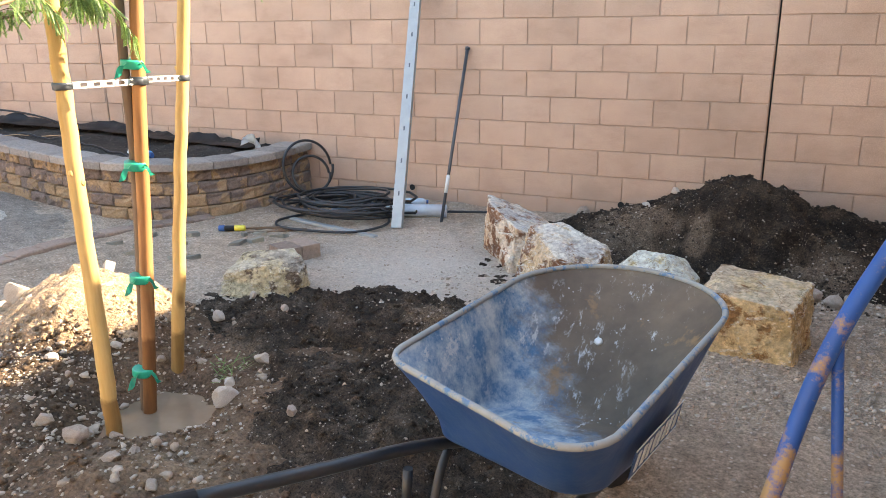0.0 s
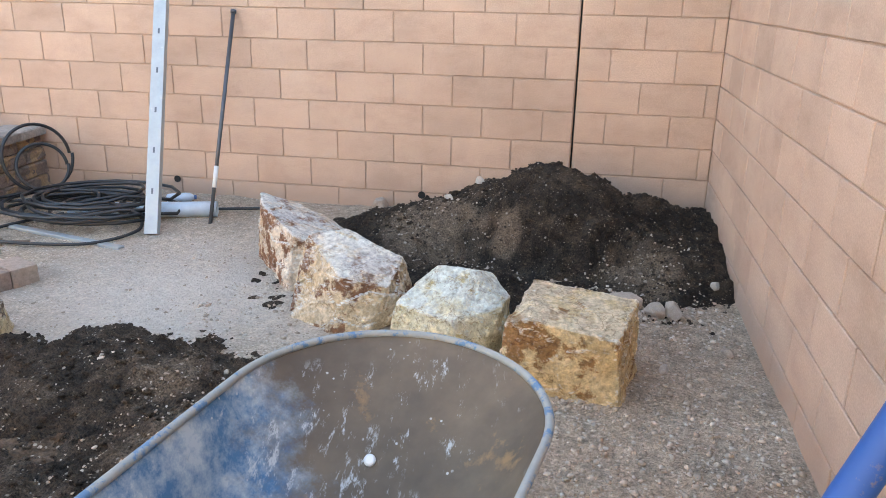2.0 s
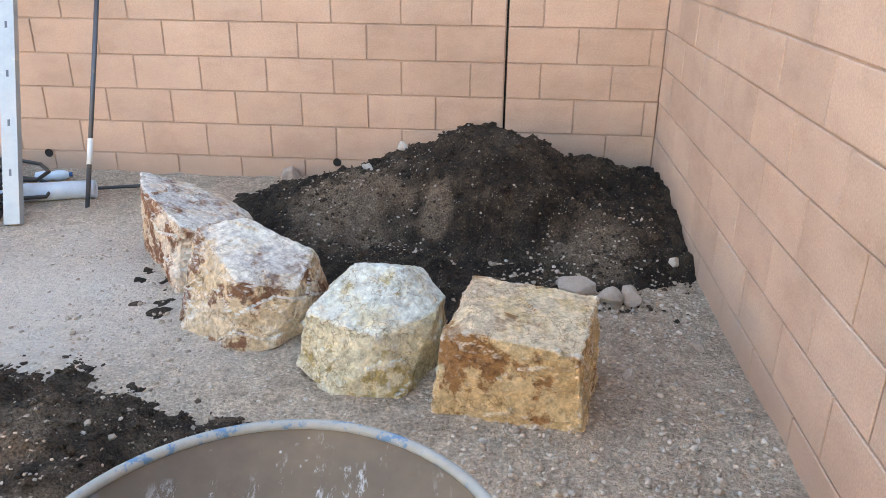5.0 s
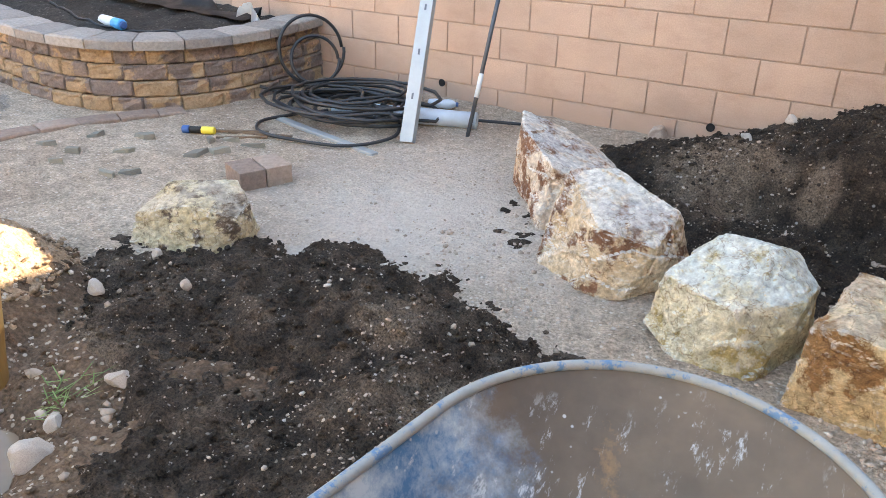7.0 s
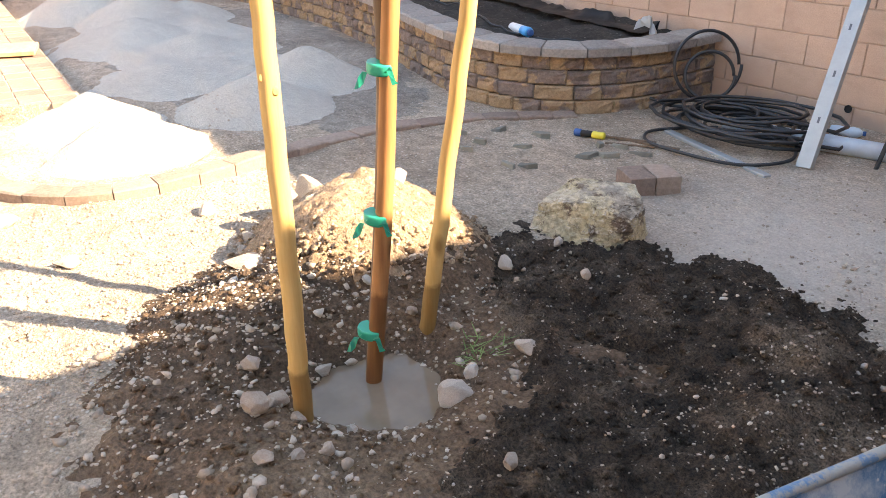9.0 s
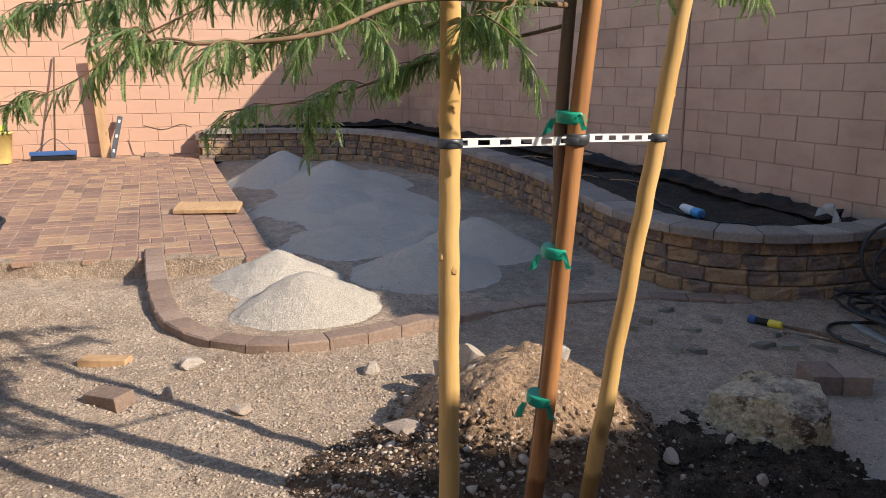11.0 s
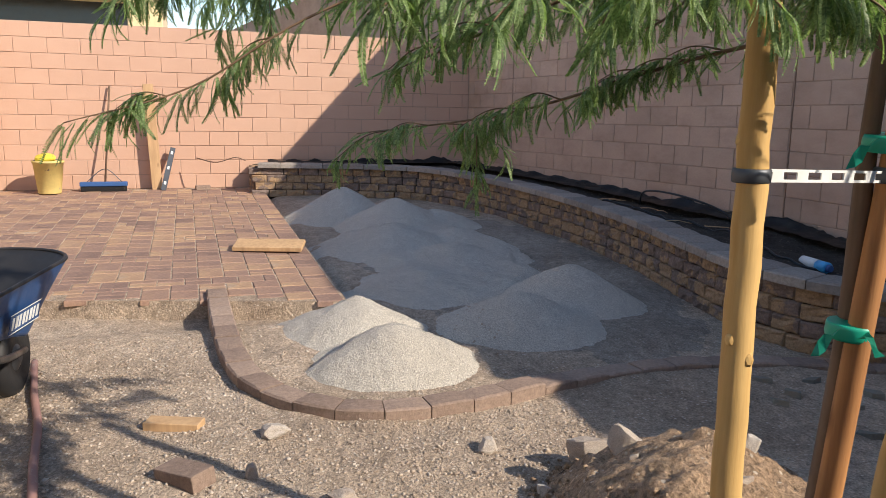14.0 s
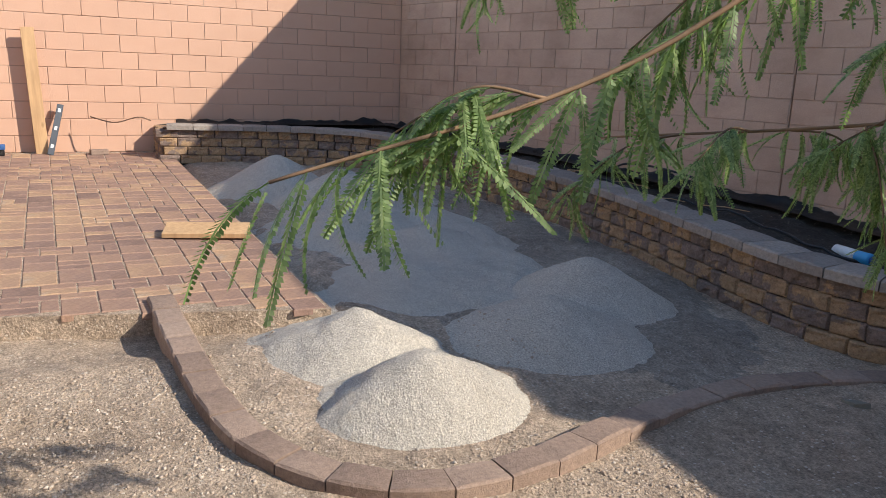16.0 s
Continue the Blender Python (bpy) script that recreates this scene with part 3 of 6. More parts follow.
def pile_z(x, y):
    """The tall heap of dark compost in the wall corner, dug away at its front."""
    z = max(cone(x, y, -1.00, -0.66, 0.80, 0.55, 1.25, -0.1), cone(x, y, -0.45, -0.45, 0.80, 0.30, 1.1), cone(x, y, -1.62, -0.72, 0.62, 0.27, 1.2, -0.5), cone(x, y, -0.36, -0.92, 0.52, 0.24))
    front = -1.12 + 0.10 * fbm(x, y, 3, 6) + 0.1 * math.sin(x * 3.0 + 0.6)
    z -= 0.24 * ease(front + 0.18, front - 0.10, y) * ease(-0.45, -0.75, x) * ease(-1.75, -1.35, x)     # dug away
    z -= 0.13 * max(0, 1 - math.hypot((x + 0.58) / 0.17, (y + 1.08) / 0.11))
    z -= 0.07 * max(0, 1 - abs(x + 1.36 - 0.35 * (y + 0.9)) / 0.10) * ease(-0.4, -0.7, y)                # a crease down the flank
    d = math.hypot((x + 1.30) / 0.62, (y + 1.42) / 0.50) + 0.25 * fbm(x, y, 3, 5)
    z = max(z, 0.05 * (1 - d) + 0.005)
    d = math.hypot((x + 1.95) / 0.42, (y + 0.95) / 0.32) + 0.3 * fbm(x, y, 3, 8)
    z = max(z, 0.06 * (1 - d))
    return z + 0.040 * fbm(x, y, 5, 9) + 0.020 * abs(fbm(x, y, 11, 4)) + 0.018 * fbm(x, y, 20, 2)


def lit_sand_z(x, y):
    z = max(cone(x, y, -6.44, -4.14, 0.42, 0.225, 1.15, 0.5), cone(x, y, -5.82, -4.06, 0.37, 0.26, 1.22, 1.62, 0.05))
    return z + 0.016 * fbm(x, y, 5, 3) + 0.008 * fbm(x, y, 16, 3) - 0.02 * max(0, 1 - abs(x + 6.12 + 0.5 * (y + 4.1)) / 0.08)


def shade_sand_z(x, y):
    z = max(cone(x, y, -6.72, -2.50, 0.50, 0.31, 1.15, 0.9), cone(x, y, -6.27, -3.06, 0.50, 0.25, 1.1, 0.9))
    return z + 0.012 * fbm(x, y, 5, 4)


def far_sand_z(x, y):
    z = max(cone(x, y, -7.35, -3.40, 0.48, 0.15, 1.2, 0.3), cone(x, y, -8.05, -2.95, 0.66, 0.21, 1.1, 0.6), cone(x, y, -8.85, -3.25, 0.70, 0.27, 1.1),
            cone(x, y, -8.85, -2.60, 0.55, 0.20, 1.2), cone(x, y, -10.75, -3.40, 0.62, 0.38, 1.1), cone(x, y, -9.95, -2.95, 0.66, 0.35), cone(x, y, -10.0, -2.45, 0.5, 0.2, 1.2))
    d = math.hypot((x + 8.55) / 1.75, (y + 3.02) / 0.78) + 0.22 * fbm(x, y, 1.5, 2)
    z = max(z, 0.10 * min(1.0, (1 - d) * 5))              # the spread layer under the heaps
    return z + 0.02 * fbm(x, y, 3, 5)


def grey_z(x, y):
    """Darker raked soil under the sand heaps."""
    d = math.hypot((x + 8.25) / 2.85, (y + 2.55) / 1.15) + 0.10 * fbm(x, y, 2.0, 6)
    return ground_z(x, y) - slope(x) + 0.018 * min(1.0, (1 - d) * 6) + 0.008 * fbm(x, y, 9, 4)


HEAPS = [(red_z, (-4.7, -1.7, -5.2, -2.6)), (dark_z, (-3.9, -1.3, -4.3, -1.9)), (pile_z, (-2.5, 0.0, -1.9, 0.0)),
         (lit_sand_z, (-7.6, -5.1, -5.0, -3.2)), (shade_sand_z, (-7.9, -5.3, -3.8, -1.7)), (far_sand_z, (-12.0, -6.6, -4.4, -1.4)), (grey_z, (-11.6, -4.9, -4.0, -1.2))]


def surf(x, y):
    z = ground_z(x, y)
    s = slope(x)
    for f, (x0, x1, y0, y1) in HEAPS:
        if x0 < x < x1 and y0 < y < y1:
            z = max(z, s + f(x, y))
    return z


def field_mesh(name, f, xs, ys, keep=None):
    bm_v, idx = [], {}
    for j, y in enumerate(ys):
        for i, x in enumerate(xs):
            idx[i, j] = len(bm_v)
            bm_v.append((x, y, f(x, y)))
    faces = []
    for j in range(len(ys) - 1):
        for i in range(len(xs) - 1):
            q = (idx[i, j], idx[i + 1, j], idx[i + 1, j + 1], idx[i, j + 1])
            if keep is None or any(keep(bm_v[k]) for k in q):
                faces.append(q)
    used = sorted({k for q in faces for k in q})
    remap = {k: n for n, k in enumerate(used)}
    me = bpy.data.meshes.new(name)
    me.from_pydata([bm_v[k] for k in used], [], [tuple(remap[k] for k in q) for q in faces])
    me.polygons.foreach_set("use_smooth", [True] * len(me.polygons))
    return me


def steps(a, b, d):
    n = max(1, round((b - a) / d))
    return [a + (b - a) * i / n for i in range(n + 1)]


def heap(name, f, box_, d, material, label, category):
    x0, x1, y0, y1 = box_
    me = field_mesh(name, lambda x, y: slope(x) + f(x, y), steps(x0, x1, d), steps(y0, y1, d), lambda v: v[2] > ground_z(v[0], v[1]) - 0.03)
    me.materials.append(material)
    return tagged(new(name, me), label, category, "", "stuff")


xs = [-400, -120, -50, -25] + steps(-16, -8, 0.25)[:-1] + steps(-8, 1.2, 0.045) + [3, 8, 25, 60, 150, 400]
ys = [-400, -120, -50, -25, -14] + steps(-10, -6.6, 0.25)[:-1] + steps(-6.6, 0.3, 0.045) + [3, 8, 25, 60, 150, 400]
me = field_mesh("ground", ground_z, xs, ys)
me.materials.append(M_DIRT)
tagged(new("ground", me), "dusty grey-beige bare dirt yard with fine gravel", "ground", "", "structure")
heap("red_soil_mound", red_z, HEAPS[0][1], 0.022, M_RED, "reddish brown gravelly soil banked round the young tree", "soil mound")
heap("dug_soil_heap", lambda x, y: red_z(x, y) + 0.02 * min(1.0, (1 - math.hypot((x + 3.90) / 0.52, (y + 3.50) / 0.46) - 0.12 * fbm(x, y, 4, 3)) * 4) + 0.03 * abs(fbm(x, y, 9, 2)) + 0.014 * fbm(x, y, 26, 6), (-4.6, -3.2, -4.2, -2.8), 0.022, M_DUG_LIT, "dug soil on the mound, coloured lighter orange for its sunlit top", "soil heap")
heap("compost_spread", dark_z, HEAPS[1][1], 0.02, M_DARK, "damp dark brown compost spread over the dirt", "compost")
heap("compost_pile", pile_z, HEAPS[2][1], 0.018, M_PILE, "tall dark compost heap against the unseen filler box added behind the wall corner against light leaks", "compost pile")
heap("sand_pile", lit_sand_z, HEAPS[3][1], 0.03, M_SAND, "pale sand pile inside the curved paver border", "sand pile")
heap("sand_pile", shade_sand_z, HEAPS[4][1], 0.03, M_SAND, "pale sand pile beside the planter wall", "sand pile")
heap("sand_pile", far_sand_z, HEAPS[5][1], 0.05, M_SAND, "row of dumped pale sand heaps beside the pavers", "sand pile")
heap("raked_soil", grey_z, HEAPS[6][1], 0.045, M_GREYSOIL, "dark grey-brown raked soil under the sand heaps", "soil")

# ---- block walls ----
W, H = 0.4064, 0.2032
BED0 = 0.12
DEEP = 0.19


def block_mesh(w, name="block"):
    """One block, its face at y = 0 looking to -y, edges softly rounded, centred in x and z."""
    b = bmesh.new()
    hw, hh, c = w / 2 - 0.0036, H / 2 - 0.0036, 0.0035
    back = [b.verts.new((sx * hw, 0.03, sz * hh)) for sx, sz in ((-1, -1), (1, -1), (1, 1), (-1, 1))]
    mid = [b.verts.new((sx * hw, c, sz * hh)) for sx, sz in ((-1, -1), (1, -1), (1, 1), (-1, 1))]
    face = [b.verts.new((sx * (hw - c), 0, sz * (hh - c))) for sx, sz in ((-1, -1), (1, -1), (1, 1), (-1, 1))]
    for r0, r1 in ((back, mid), (mid, face)):
        for k in range(4):
            b.faces.new((r0[k], r0[(k + 1) % 4], r1[(k + 1) % 4], r1[k]))
    b.faces.new(face)
    bmesh.ops.recalc_face_normals(b, faces=b.faces[:])
    return b


BLOCK_MESHES = {}


def shared_block(w, material):
    key = (round(w, 3), material.name)
    if key not in BLOCK_MESHES:
        BLOCK_MESHES[key] = mesh_of(block_mesh(w), "block", material)
    return BLOCK_MESHES[key]


def block_wall(name, start, end, top, seams, material, label, phase, near, bottom=-1, thick=DEEP):
    """A wall of running-bond blocks; its face runs from start to end, with the yard on the right hand side of that way.
    seams: distances along it of vertical joints left open; near(s, row): whether a block is an object of its own."""
    a, e = Vector((*start, 0)), Vector((*end, 0))
    d = (e - a).normalized()
    length = (e - a).length
    nrm = Vector((d.y, -d.x, 0))             # towards the yard
    rot = Matrix.Identity(4)
    rot.col[0], rot.col[1], rot.col[2] = (*d, 0), (*(-nrm), 0), (0, 0, 1, 0)
    base = BED0 + bottom * H
    core = thing(name, label, "wall", kind="structure")
    # the mortar core, cut through at the seams
    cuts = [0.0] + [s for s in seams] + [length]
    for s0, s1 in zip(cuts, cuts[1:]):
        g0 = 0.006 if s0 > 0 else 0.0
        g1 = 0.006 if s1 < length else 0.0
        fine = [s0 + (s1 - s0) * k / 160 for k in range(161)]
        first = s0 + g0
        for u, v in zip(fine, fine[1:]):                 # a new length of core at each step of the top
            if v >= s1 - 1e-6 or abs(top(v + 0.001) - top(u)) > 0.01:
                last = v if v < s1 - 1e-6 else s1 - g1
                ob = part("mortar_core", box(last - first, thick, top(u) - base, ((first + last) / 2, thick / 2 + 0.0075, base)), M_MORTAR, core)
                ob.matrix_world = Matrix.Translation(a) @ rot
                first = last
    for sm in seams:
        ob = part("joint_filler", box(0.014, 0.1, top(sm - 0.2) - base - 0.01, (sm, 0.12, base)), M_BLACK, core, "black joint backing")
        ob.matrix_world = Matrix.Translation(a) @ rot
    far = bmesh.new()
    row = bottom
    rng = random.Random(name)
    while BED0 + row * H < 4.2:
        off = phase if row % 2 else phase + W / 2
        edges = [0.0]
        s = off % W
        while s < length - 1e-6:
            if s > 1e-6:
                edges.append(s)
            s += W
        edges.append(length)
        for sm in seams:
            edges = [v for v in edges if abs(v - sm) > 0.03] + [sm]
        edges.sort()
        for s0, s1 in zip(edges, edges[1:]):
            if BED0 + row * H + H > top((s0 + s1) / 2) + 0.02 or s1 - s0 < 0.02:
                continue
            g0 = 0.007 if s0 in seams else 0
            g1 = 0.007 if s1 in seams else 0
            w = s1 - s0 - g0 - g1
            if near((s0 + s1) / 2, row):
                me = shared_block(w, material)
                ob = new("block", me)
                ob.parent = core
                ob.matrix_world = Matrix.Translation(a) @ rot @ Matrix.Translation(((s0 + g0 + s1 - g1) / 2, rng.uniform(-0.0015, 0.0015), BED0 + (row + 0.5) * H))
            else:
                me = shared_block(w, material)
                n0 = len(far.verts)
                far.from_mesh(me)
                far.verts.ensure_lookup_table()
                m = Matrix.Translation(((s0 + g0 + s1 - g1) / 2, rng.uniform(-0.0015, 0.0015), BED0 + (row + 0.5) * H))
                for v in far.verts[n0:]:
                    v.co = m @ v.co
        row += 1
    if len(far.verts):
        ob = part("far_blocks", far, material, core)
        ob.matrix_world = Matrix.Translation(a) @ rot
        tagged(ob, kind="stuff")
    else:
        far.free()
    return core


XC = -0.89                                   # first open joint of the back wall
XBEND = XC - 16 * W                          # second one, where the wall turns a little
FAR_X, FAR_Y = -13.45, -0.85


# unseen wall top: steps chosen to set where its shadow ends on the sand
def back_top(x):
    return BED0 + H * (15 if x > -1.9 else 16 if x > -2.2 else 17 if x > -2.5 else 18 if x > -3.0 else 19)


block_wall("wall_back", (XBEND, 0), (0, 0), lambda s: back_top(XBEND + s), [XC - XBEND], M_BLOCK, "pink-tan concrete block wall with dark open control joint", 0.0, lambda s, r: s > 0.0 and r < 15)
bend_len = math.hypot(FAR_X - XBEND, FAR_Y)
block_wall("wall_back_far", (FAR_X, FAR_Y), (XBEND - 0.012, 0), lambda s: BED0 + 19 * H, [bend_len * 0.22], M_BLOCK, "pink-tan concrete block wall behind the raised planter", 0.0, lambda s, r: r < 14)
block_wall("wall_right", (0, 0), (0, -9.5), lambda s: BED0 + 15 * H, [], M_BLOCK, "pink-tan concrete block side wall", 0.1, lambda s, r: s < 4.5 and r < 14)
block_wall("wall_far", (FAR_X, -10.5), (FAR_X, FAR_Y), lambda s: BED0 + 12 * H + 0.002, [], M_FARBLOCK, "sunlit pale tan block wall at the yard's end", 0.2, lambda s, r: s > 2.0, bottom=0)

# weep holes low in the back wall
for hx in (-3.77, -1.907, -0.09):
    b = lathe([(0.026, 0.0), (0.026, 0.004), (0.020, 0.004), (0.020, 0.001)], 16)
    ob = solid("weep_hole", b, M_BLACK, "small dark round weep hole in the block wall", "weep hole", "weep holes", "", pose(hx, -0.0035, 0.105, 90, 0, 0))

# ---- planter wall ----
PLANTER = smooth_line([(-4.84, -0.02, 0), (-4.80, -0.55, 0), (-4.86, -0.95, 0), (-5.05, -1.32, 0), (-5.38, -1.58, 0), (-5.9, -1.68, 0), (-6.7, -1.58, 0), (-7.7, -1.42, 0),
                       (-9.0, -1.38, 0), (-10.3, -1.5, 0), (-11.4, -1.75, 0), (-12.1, -2.15, 0), (-12.45, -2.9, 0), (-12.6, -3.6, 0), (-12.7, -4.25, 0)], 24)


class Run:
    """Places along a line, by distance."""
    def __init__(self, pts):
        self.p, self.s = pts, [0.0]
        for a, b in zip(pts, pts[1:]):
            self.s.append(self.s[-1] + (b - a).length)
        self.total = self.s[-1]

    def at(self, d):
        d = max(0.0, min(self.total - 1e-6, d))
        i = int(np.searchsorted(self.s, d, side="right")) - 1
        a, b = self.p[i], self.p[i + 1]
        return a.lerp(b, (d - self.s[i]) / (self.s[i + 1] - self.s[i])), (b - a).normalized()


def rough_block(w, h, deep, seed, amp=0.010):
    """A split-face block: a broken front, looking to -y, with sawn top and sides; centred in x, standing on z = 0."""
    rng = random.Random(seed)
    us = [-0.5, -0.5 + 0.011 / w, -0.22, 0.02, 0.25, 0.5 - 0.011 / w, 0.5]
    zs = [0, 0.010 / h, 0.36, 0.68, 1 - 0.010 / h, 1]
    nx, nz = len(us) - 1, len(zs) - 1
    b = bmesh.new()
    grid = [[b.verts.new((w * u + (rng.uniform(-0.05, 0.05) * w if 1 < i < nx - 1 else 0), rng.uniform(-amp, amp) * (0.6 if i in (1, nx - 1) or k in (1, nz - 1) else 1) + (0.016 if i in (0, nx) else 0) + (0.012 if k in (0, nz) else 0), h * z)) for i, u in enumerate(us)] for k, z in enumerate(zs)]
    for k in range(nz):
        for i in range(nx):
            b.faces.new((grid[k][i], grid[k][i + 1], grid[k + 1][i + 1], grid[k + 1][i]))
    bk = [b.verts.new(c) for c in ((-w / 2, deep, 0), (w / 2, deep, 0), (w / 2, deep, h), (-w / 2, deep, h))]
    b.faces.new([*grid[nz], bk[2], bk[3]])
    b.faces.new([grid[0][nx], bk[1], bk[2]] + [grid[k][nx] for k in range(nz, 0, -1)])
    b.faces.new([grid[k][0] for k in range(0, nz + 1)] + [bk[3], bk[0]])
    bmesh.ops.recalc_face_normals(b, faces=b.faces[:])
    return b


run = Run(PLANTER)
planter = thing("planter_wall", "curved raised planter wall of tan and brown split-face blocks with grey cap", "retaining wall", kind="structure")
COURSE = 0.1016
SPLIT = [[mesh_of(rough_block(w, COURSE - 0.004, 0.16, 10 * i + j), "split_block", M_SPLIT) for j in range(4)] for i, w in enumerate((0.20, 0.235, 0.27))]
SPLIT_W = (0.20, 0.235, 0.27)
rng = random.Random(5)


def along(line, d, face_out=0.0):
    """The frame at a distance on the planter's line: x along it, -y out to the yard."""
    p, t = line.at(d)
    n = Vector((-t.y, t.x, 0))                # left of the way
    m = Matrix.Identity(4)
    m.col[0], m.col[1], m.col[2], m.col[3] = (*(-t), 0), (*(-n), 0), (0, 0, 1, 0), (*(p + n * face_out), 1)
    return m


# the line runs from the back wall outwards, so the yard is on its left
backing = bmesh.new()
seg = [run.at(run.total * i / 90) for i in range(91)]
ring = []
for p, t in seg:
    n = Vector((-t.y, t.x, 0))
    z0 = slope(p.x) - 0.05
    ring.append([backing.verts.new(q) for q in (p - n * 0.05 + Vector((0, 0, z0)), p - n * 0.05 + Vector((0, 0, slope(p.x) + 4 * COURSE)), p - n * 0.22 + Vector((0, 0, slope(p.x) + 4 * COURSE)), p - n * 0.22 + Vector((0, 0, z0)))])
for a, b in zip(ring, ring[1:]):
    for k in range(4):
        backing.faces.new((a[k], a[(k + 1) % 4], b[(k + 1) % 4], b[k]))
backing.faces.new(ring[0])
backing.faces.new(ring[-1][::-1])
bmesh.ops.recalc_face_normals(backing, faces=backing.faces[:])
part("block_backing", backing, M_JOINT, planter)
for k in range(4):
    d = -0.12 * (k % 2) - 0.03
    while d < run.total:
        i = rng.choice((0, 1, 1, 1, 2))
        w = SPLIT_W[i]
        mid = min(max(d + w / 2, 0.05), run.total - 0.05)
        m = along(run, mid, -0.010 * k + rng.uniform(-0.004, 0.004))
        z = slope(m.translation.x)
        ob = part("split_block", rng.choice(SPLIT[i]), None, planter)
        ob.matrix_world = Matrix.Translation((0, 0, z - 0.012 + k * COURSE)) @ m @ pose(0, 0, 0, 0, 0, rng.uniform(-1.5, 1.5))
        d += w + 0.005
# the end return of the planter
pe, te = run.at(run.total)
for k in range(4):
    ob = part("split_block", SPLIT[2][k % 4], None, planter)
    ob.matrix_world = pose(pe.x - 0.25, pe.y - 0.02, slope(pe.x) - 0.012 + k * COURSE, 0, 0, 0)
    ob = part("split_block", SPLIT[1][k % 4], None, planter)
    ob.matrix_world = pose(pe.x - 0.60, pe.y - 0.02, slope(pe.x) - 0.012 + k * COURSE, 0, 0, 0)


def wedge_stone(line, d0, d1, out0, out1, z0, z1, bevel, gap=0.004):
    """A paver bent to a line between two distances, from out0 to out1 across it, with rounded top edges."""
    b = bmesh.new()
    rows = []
    n = 4
    for i in range(n + 1):
        p, t = line.at(d0 + gap + (d1 - d0 - 2 * gap) * i / n)
        nn = Vector((-t.y, t.x, 0))
        zz = slope(p.x)
        e = bevel * (0.8 if i in (0, n) else 0)
        prof = [(out0, z0), (out0, z1 - bevel), (out0 - bevel, z1 - e * 0.7), (out1 + bevel, z1 - e * 0.7), (out1, z1 - bevel), (out1, z0)]
        rows.append([b.verts.new(p + nn * o + Vector((0, 0, zz + z))) for o, z in prof])
    for a, c in zip(rows, rows[1:]):
        for k in range(5):
            b.faces.new((a[k], a[k + 1], c[k + 1], c[k]))
    b.faces.new(rows[0])
    b.faces.new(rows[-1][::-1])
    bmesh.ops.recalc_face_normals(b, faces=b.faces[:])
    return b


d = 0.0
while d < run.total - 0.1:
    w = min(0.30 + rng.uniform(-0.02, 0.02), run.total - d)
    part("cap_stone", wedge_stone(run, d, d + w, 0.032, -0.26, 4 * COURSE - 0.014, 4 * COURSE + 0.052, 0.012), M_CAP, planter)
    d += w


def bed_soil(x, y):
    # signed room between the planter's face and the walls behind
    return slope(x) + 0.352 + 0.05 * fbm(x, y, 1.5, 2) + 0.02 * fbm(x, y, 9, 4)


bm = bmesh.new()
lines = []
for i in range(150):
    p, t = run.at(run.total * i / 149)
    n = Vector((-t.y, t.x, 0))
    inner = p - n * 0.20
    # the point on the walls behind that closes the bed
    f = i / 149
    if f < 0.72:
        wx = inner.x if inner.x < -4.86 else -4.86
        g = ease(0.5, 0.72, f)
        wx = wx + (FAR_X + 0.02 - wx) * g
        wy = -0.01 + (FAR_Y * max(0.0, (XBEND - wx) / (XBEND - FAR_X)) if wx < XBEND else 0)
    else:
        wx, wy = FAR_X + 0.02, FAR_Y + (inner.y - FAR_Y) * ((f - 0.72) / 0.28)
    lines.append([inner.lerp(Vector((wx, wy, 0)), k / 14) for k in range(15)])
rows = [[bm.verts.new((q.x, q.y, bed_soil(q.x, q.y) + (0.05 if k > 12 else 0))) for k, q in enumerate(l)] for l in lines]
for a, b in zip(rows, rows[1:]):
    for k in range(14):
        f = bm.faces.new((a[k], a[k + 1], b[k + 1], b[k]))
        f.smooth = True
bmesh.ops.recalc_face_normals(bm, faces=bm.faces[:])
if sum(f.normal.z for f in bm.faces) < 0:
    bmesh.ops.reverse_faces(bm, faces=bm.faces[:])
solid("planter_soil", bm, M_BEDSOIL, "dark dry soil filling the raised planter", "soil", "", "stuff")

# black liner standing up along the wall behind the bed
liner_line = smooth_line([(-5.35, -0.10, 0), (-6.3, -0.13, 0), (-7.3, -0.06, 0), (-8.4, -0.22, 0), (-9.6, -0.33, 0), (-11.0, -0.55, 0), (-12.6, -0.86, 0), (-13.25, -1.05, 0), (-13.36, -1.8, 0), (-13.38, -3.0, 0), (-13.36, -4.0, 0)], 20)
bm = bmesh.new()
rows = []
for i, p in enumerate(liner_line):
    z = slope(p.x) + 0.322
    top = 0.12 + 0.05 * fbm(i * 0.09, 0, 1, 3) + 0.03 * fbm(i * 0.31, 4, 1, 3)
    t = (liner_line[min(i + 1, len(liner_line) - 1)] - liner_line[max(0, i - 1)]).normalized()
    n = Vector((-t.y, t.x, 0))
    w = 0.02 * math.sin(i * 0.9)
    rows.append([bm.verts.new(p + n * o + Vector((0, 0, z + h))) for o, h in ((0.20 + w, 0.075), (0.06 + w, 0.085), (0.03 + w, top * 0.6 + 0.03), (0.0 + w * 0.6, top), (-0.012 + w * 0.6, top), (0.012 + w, top * 0.55))])
for a, b in zip(rows, rows[1:]):
    for k in range(5):
        f = bm.faces.new((a[k], a[k + 1], b[k + 1], b[k]))
        f.smooth = True
solid("planter_liner", bm, M_BLACK, "crumpled black plastic sheet lining the planter's back", "plastic sheet")
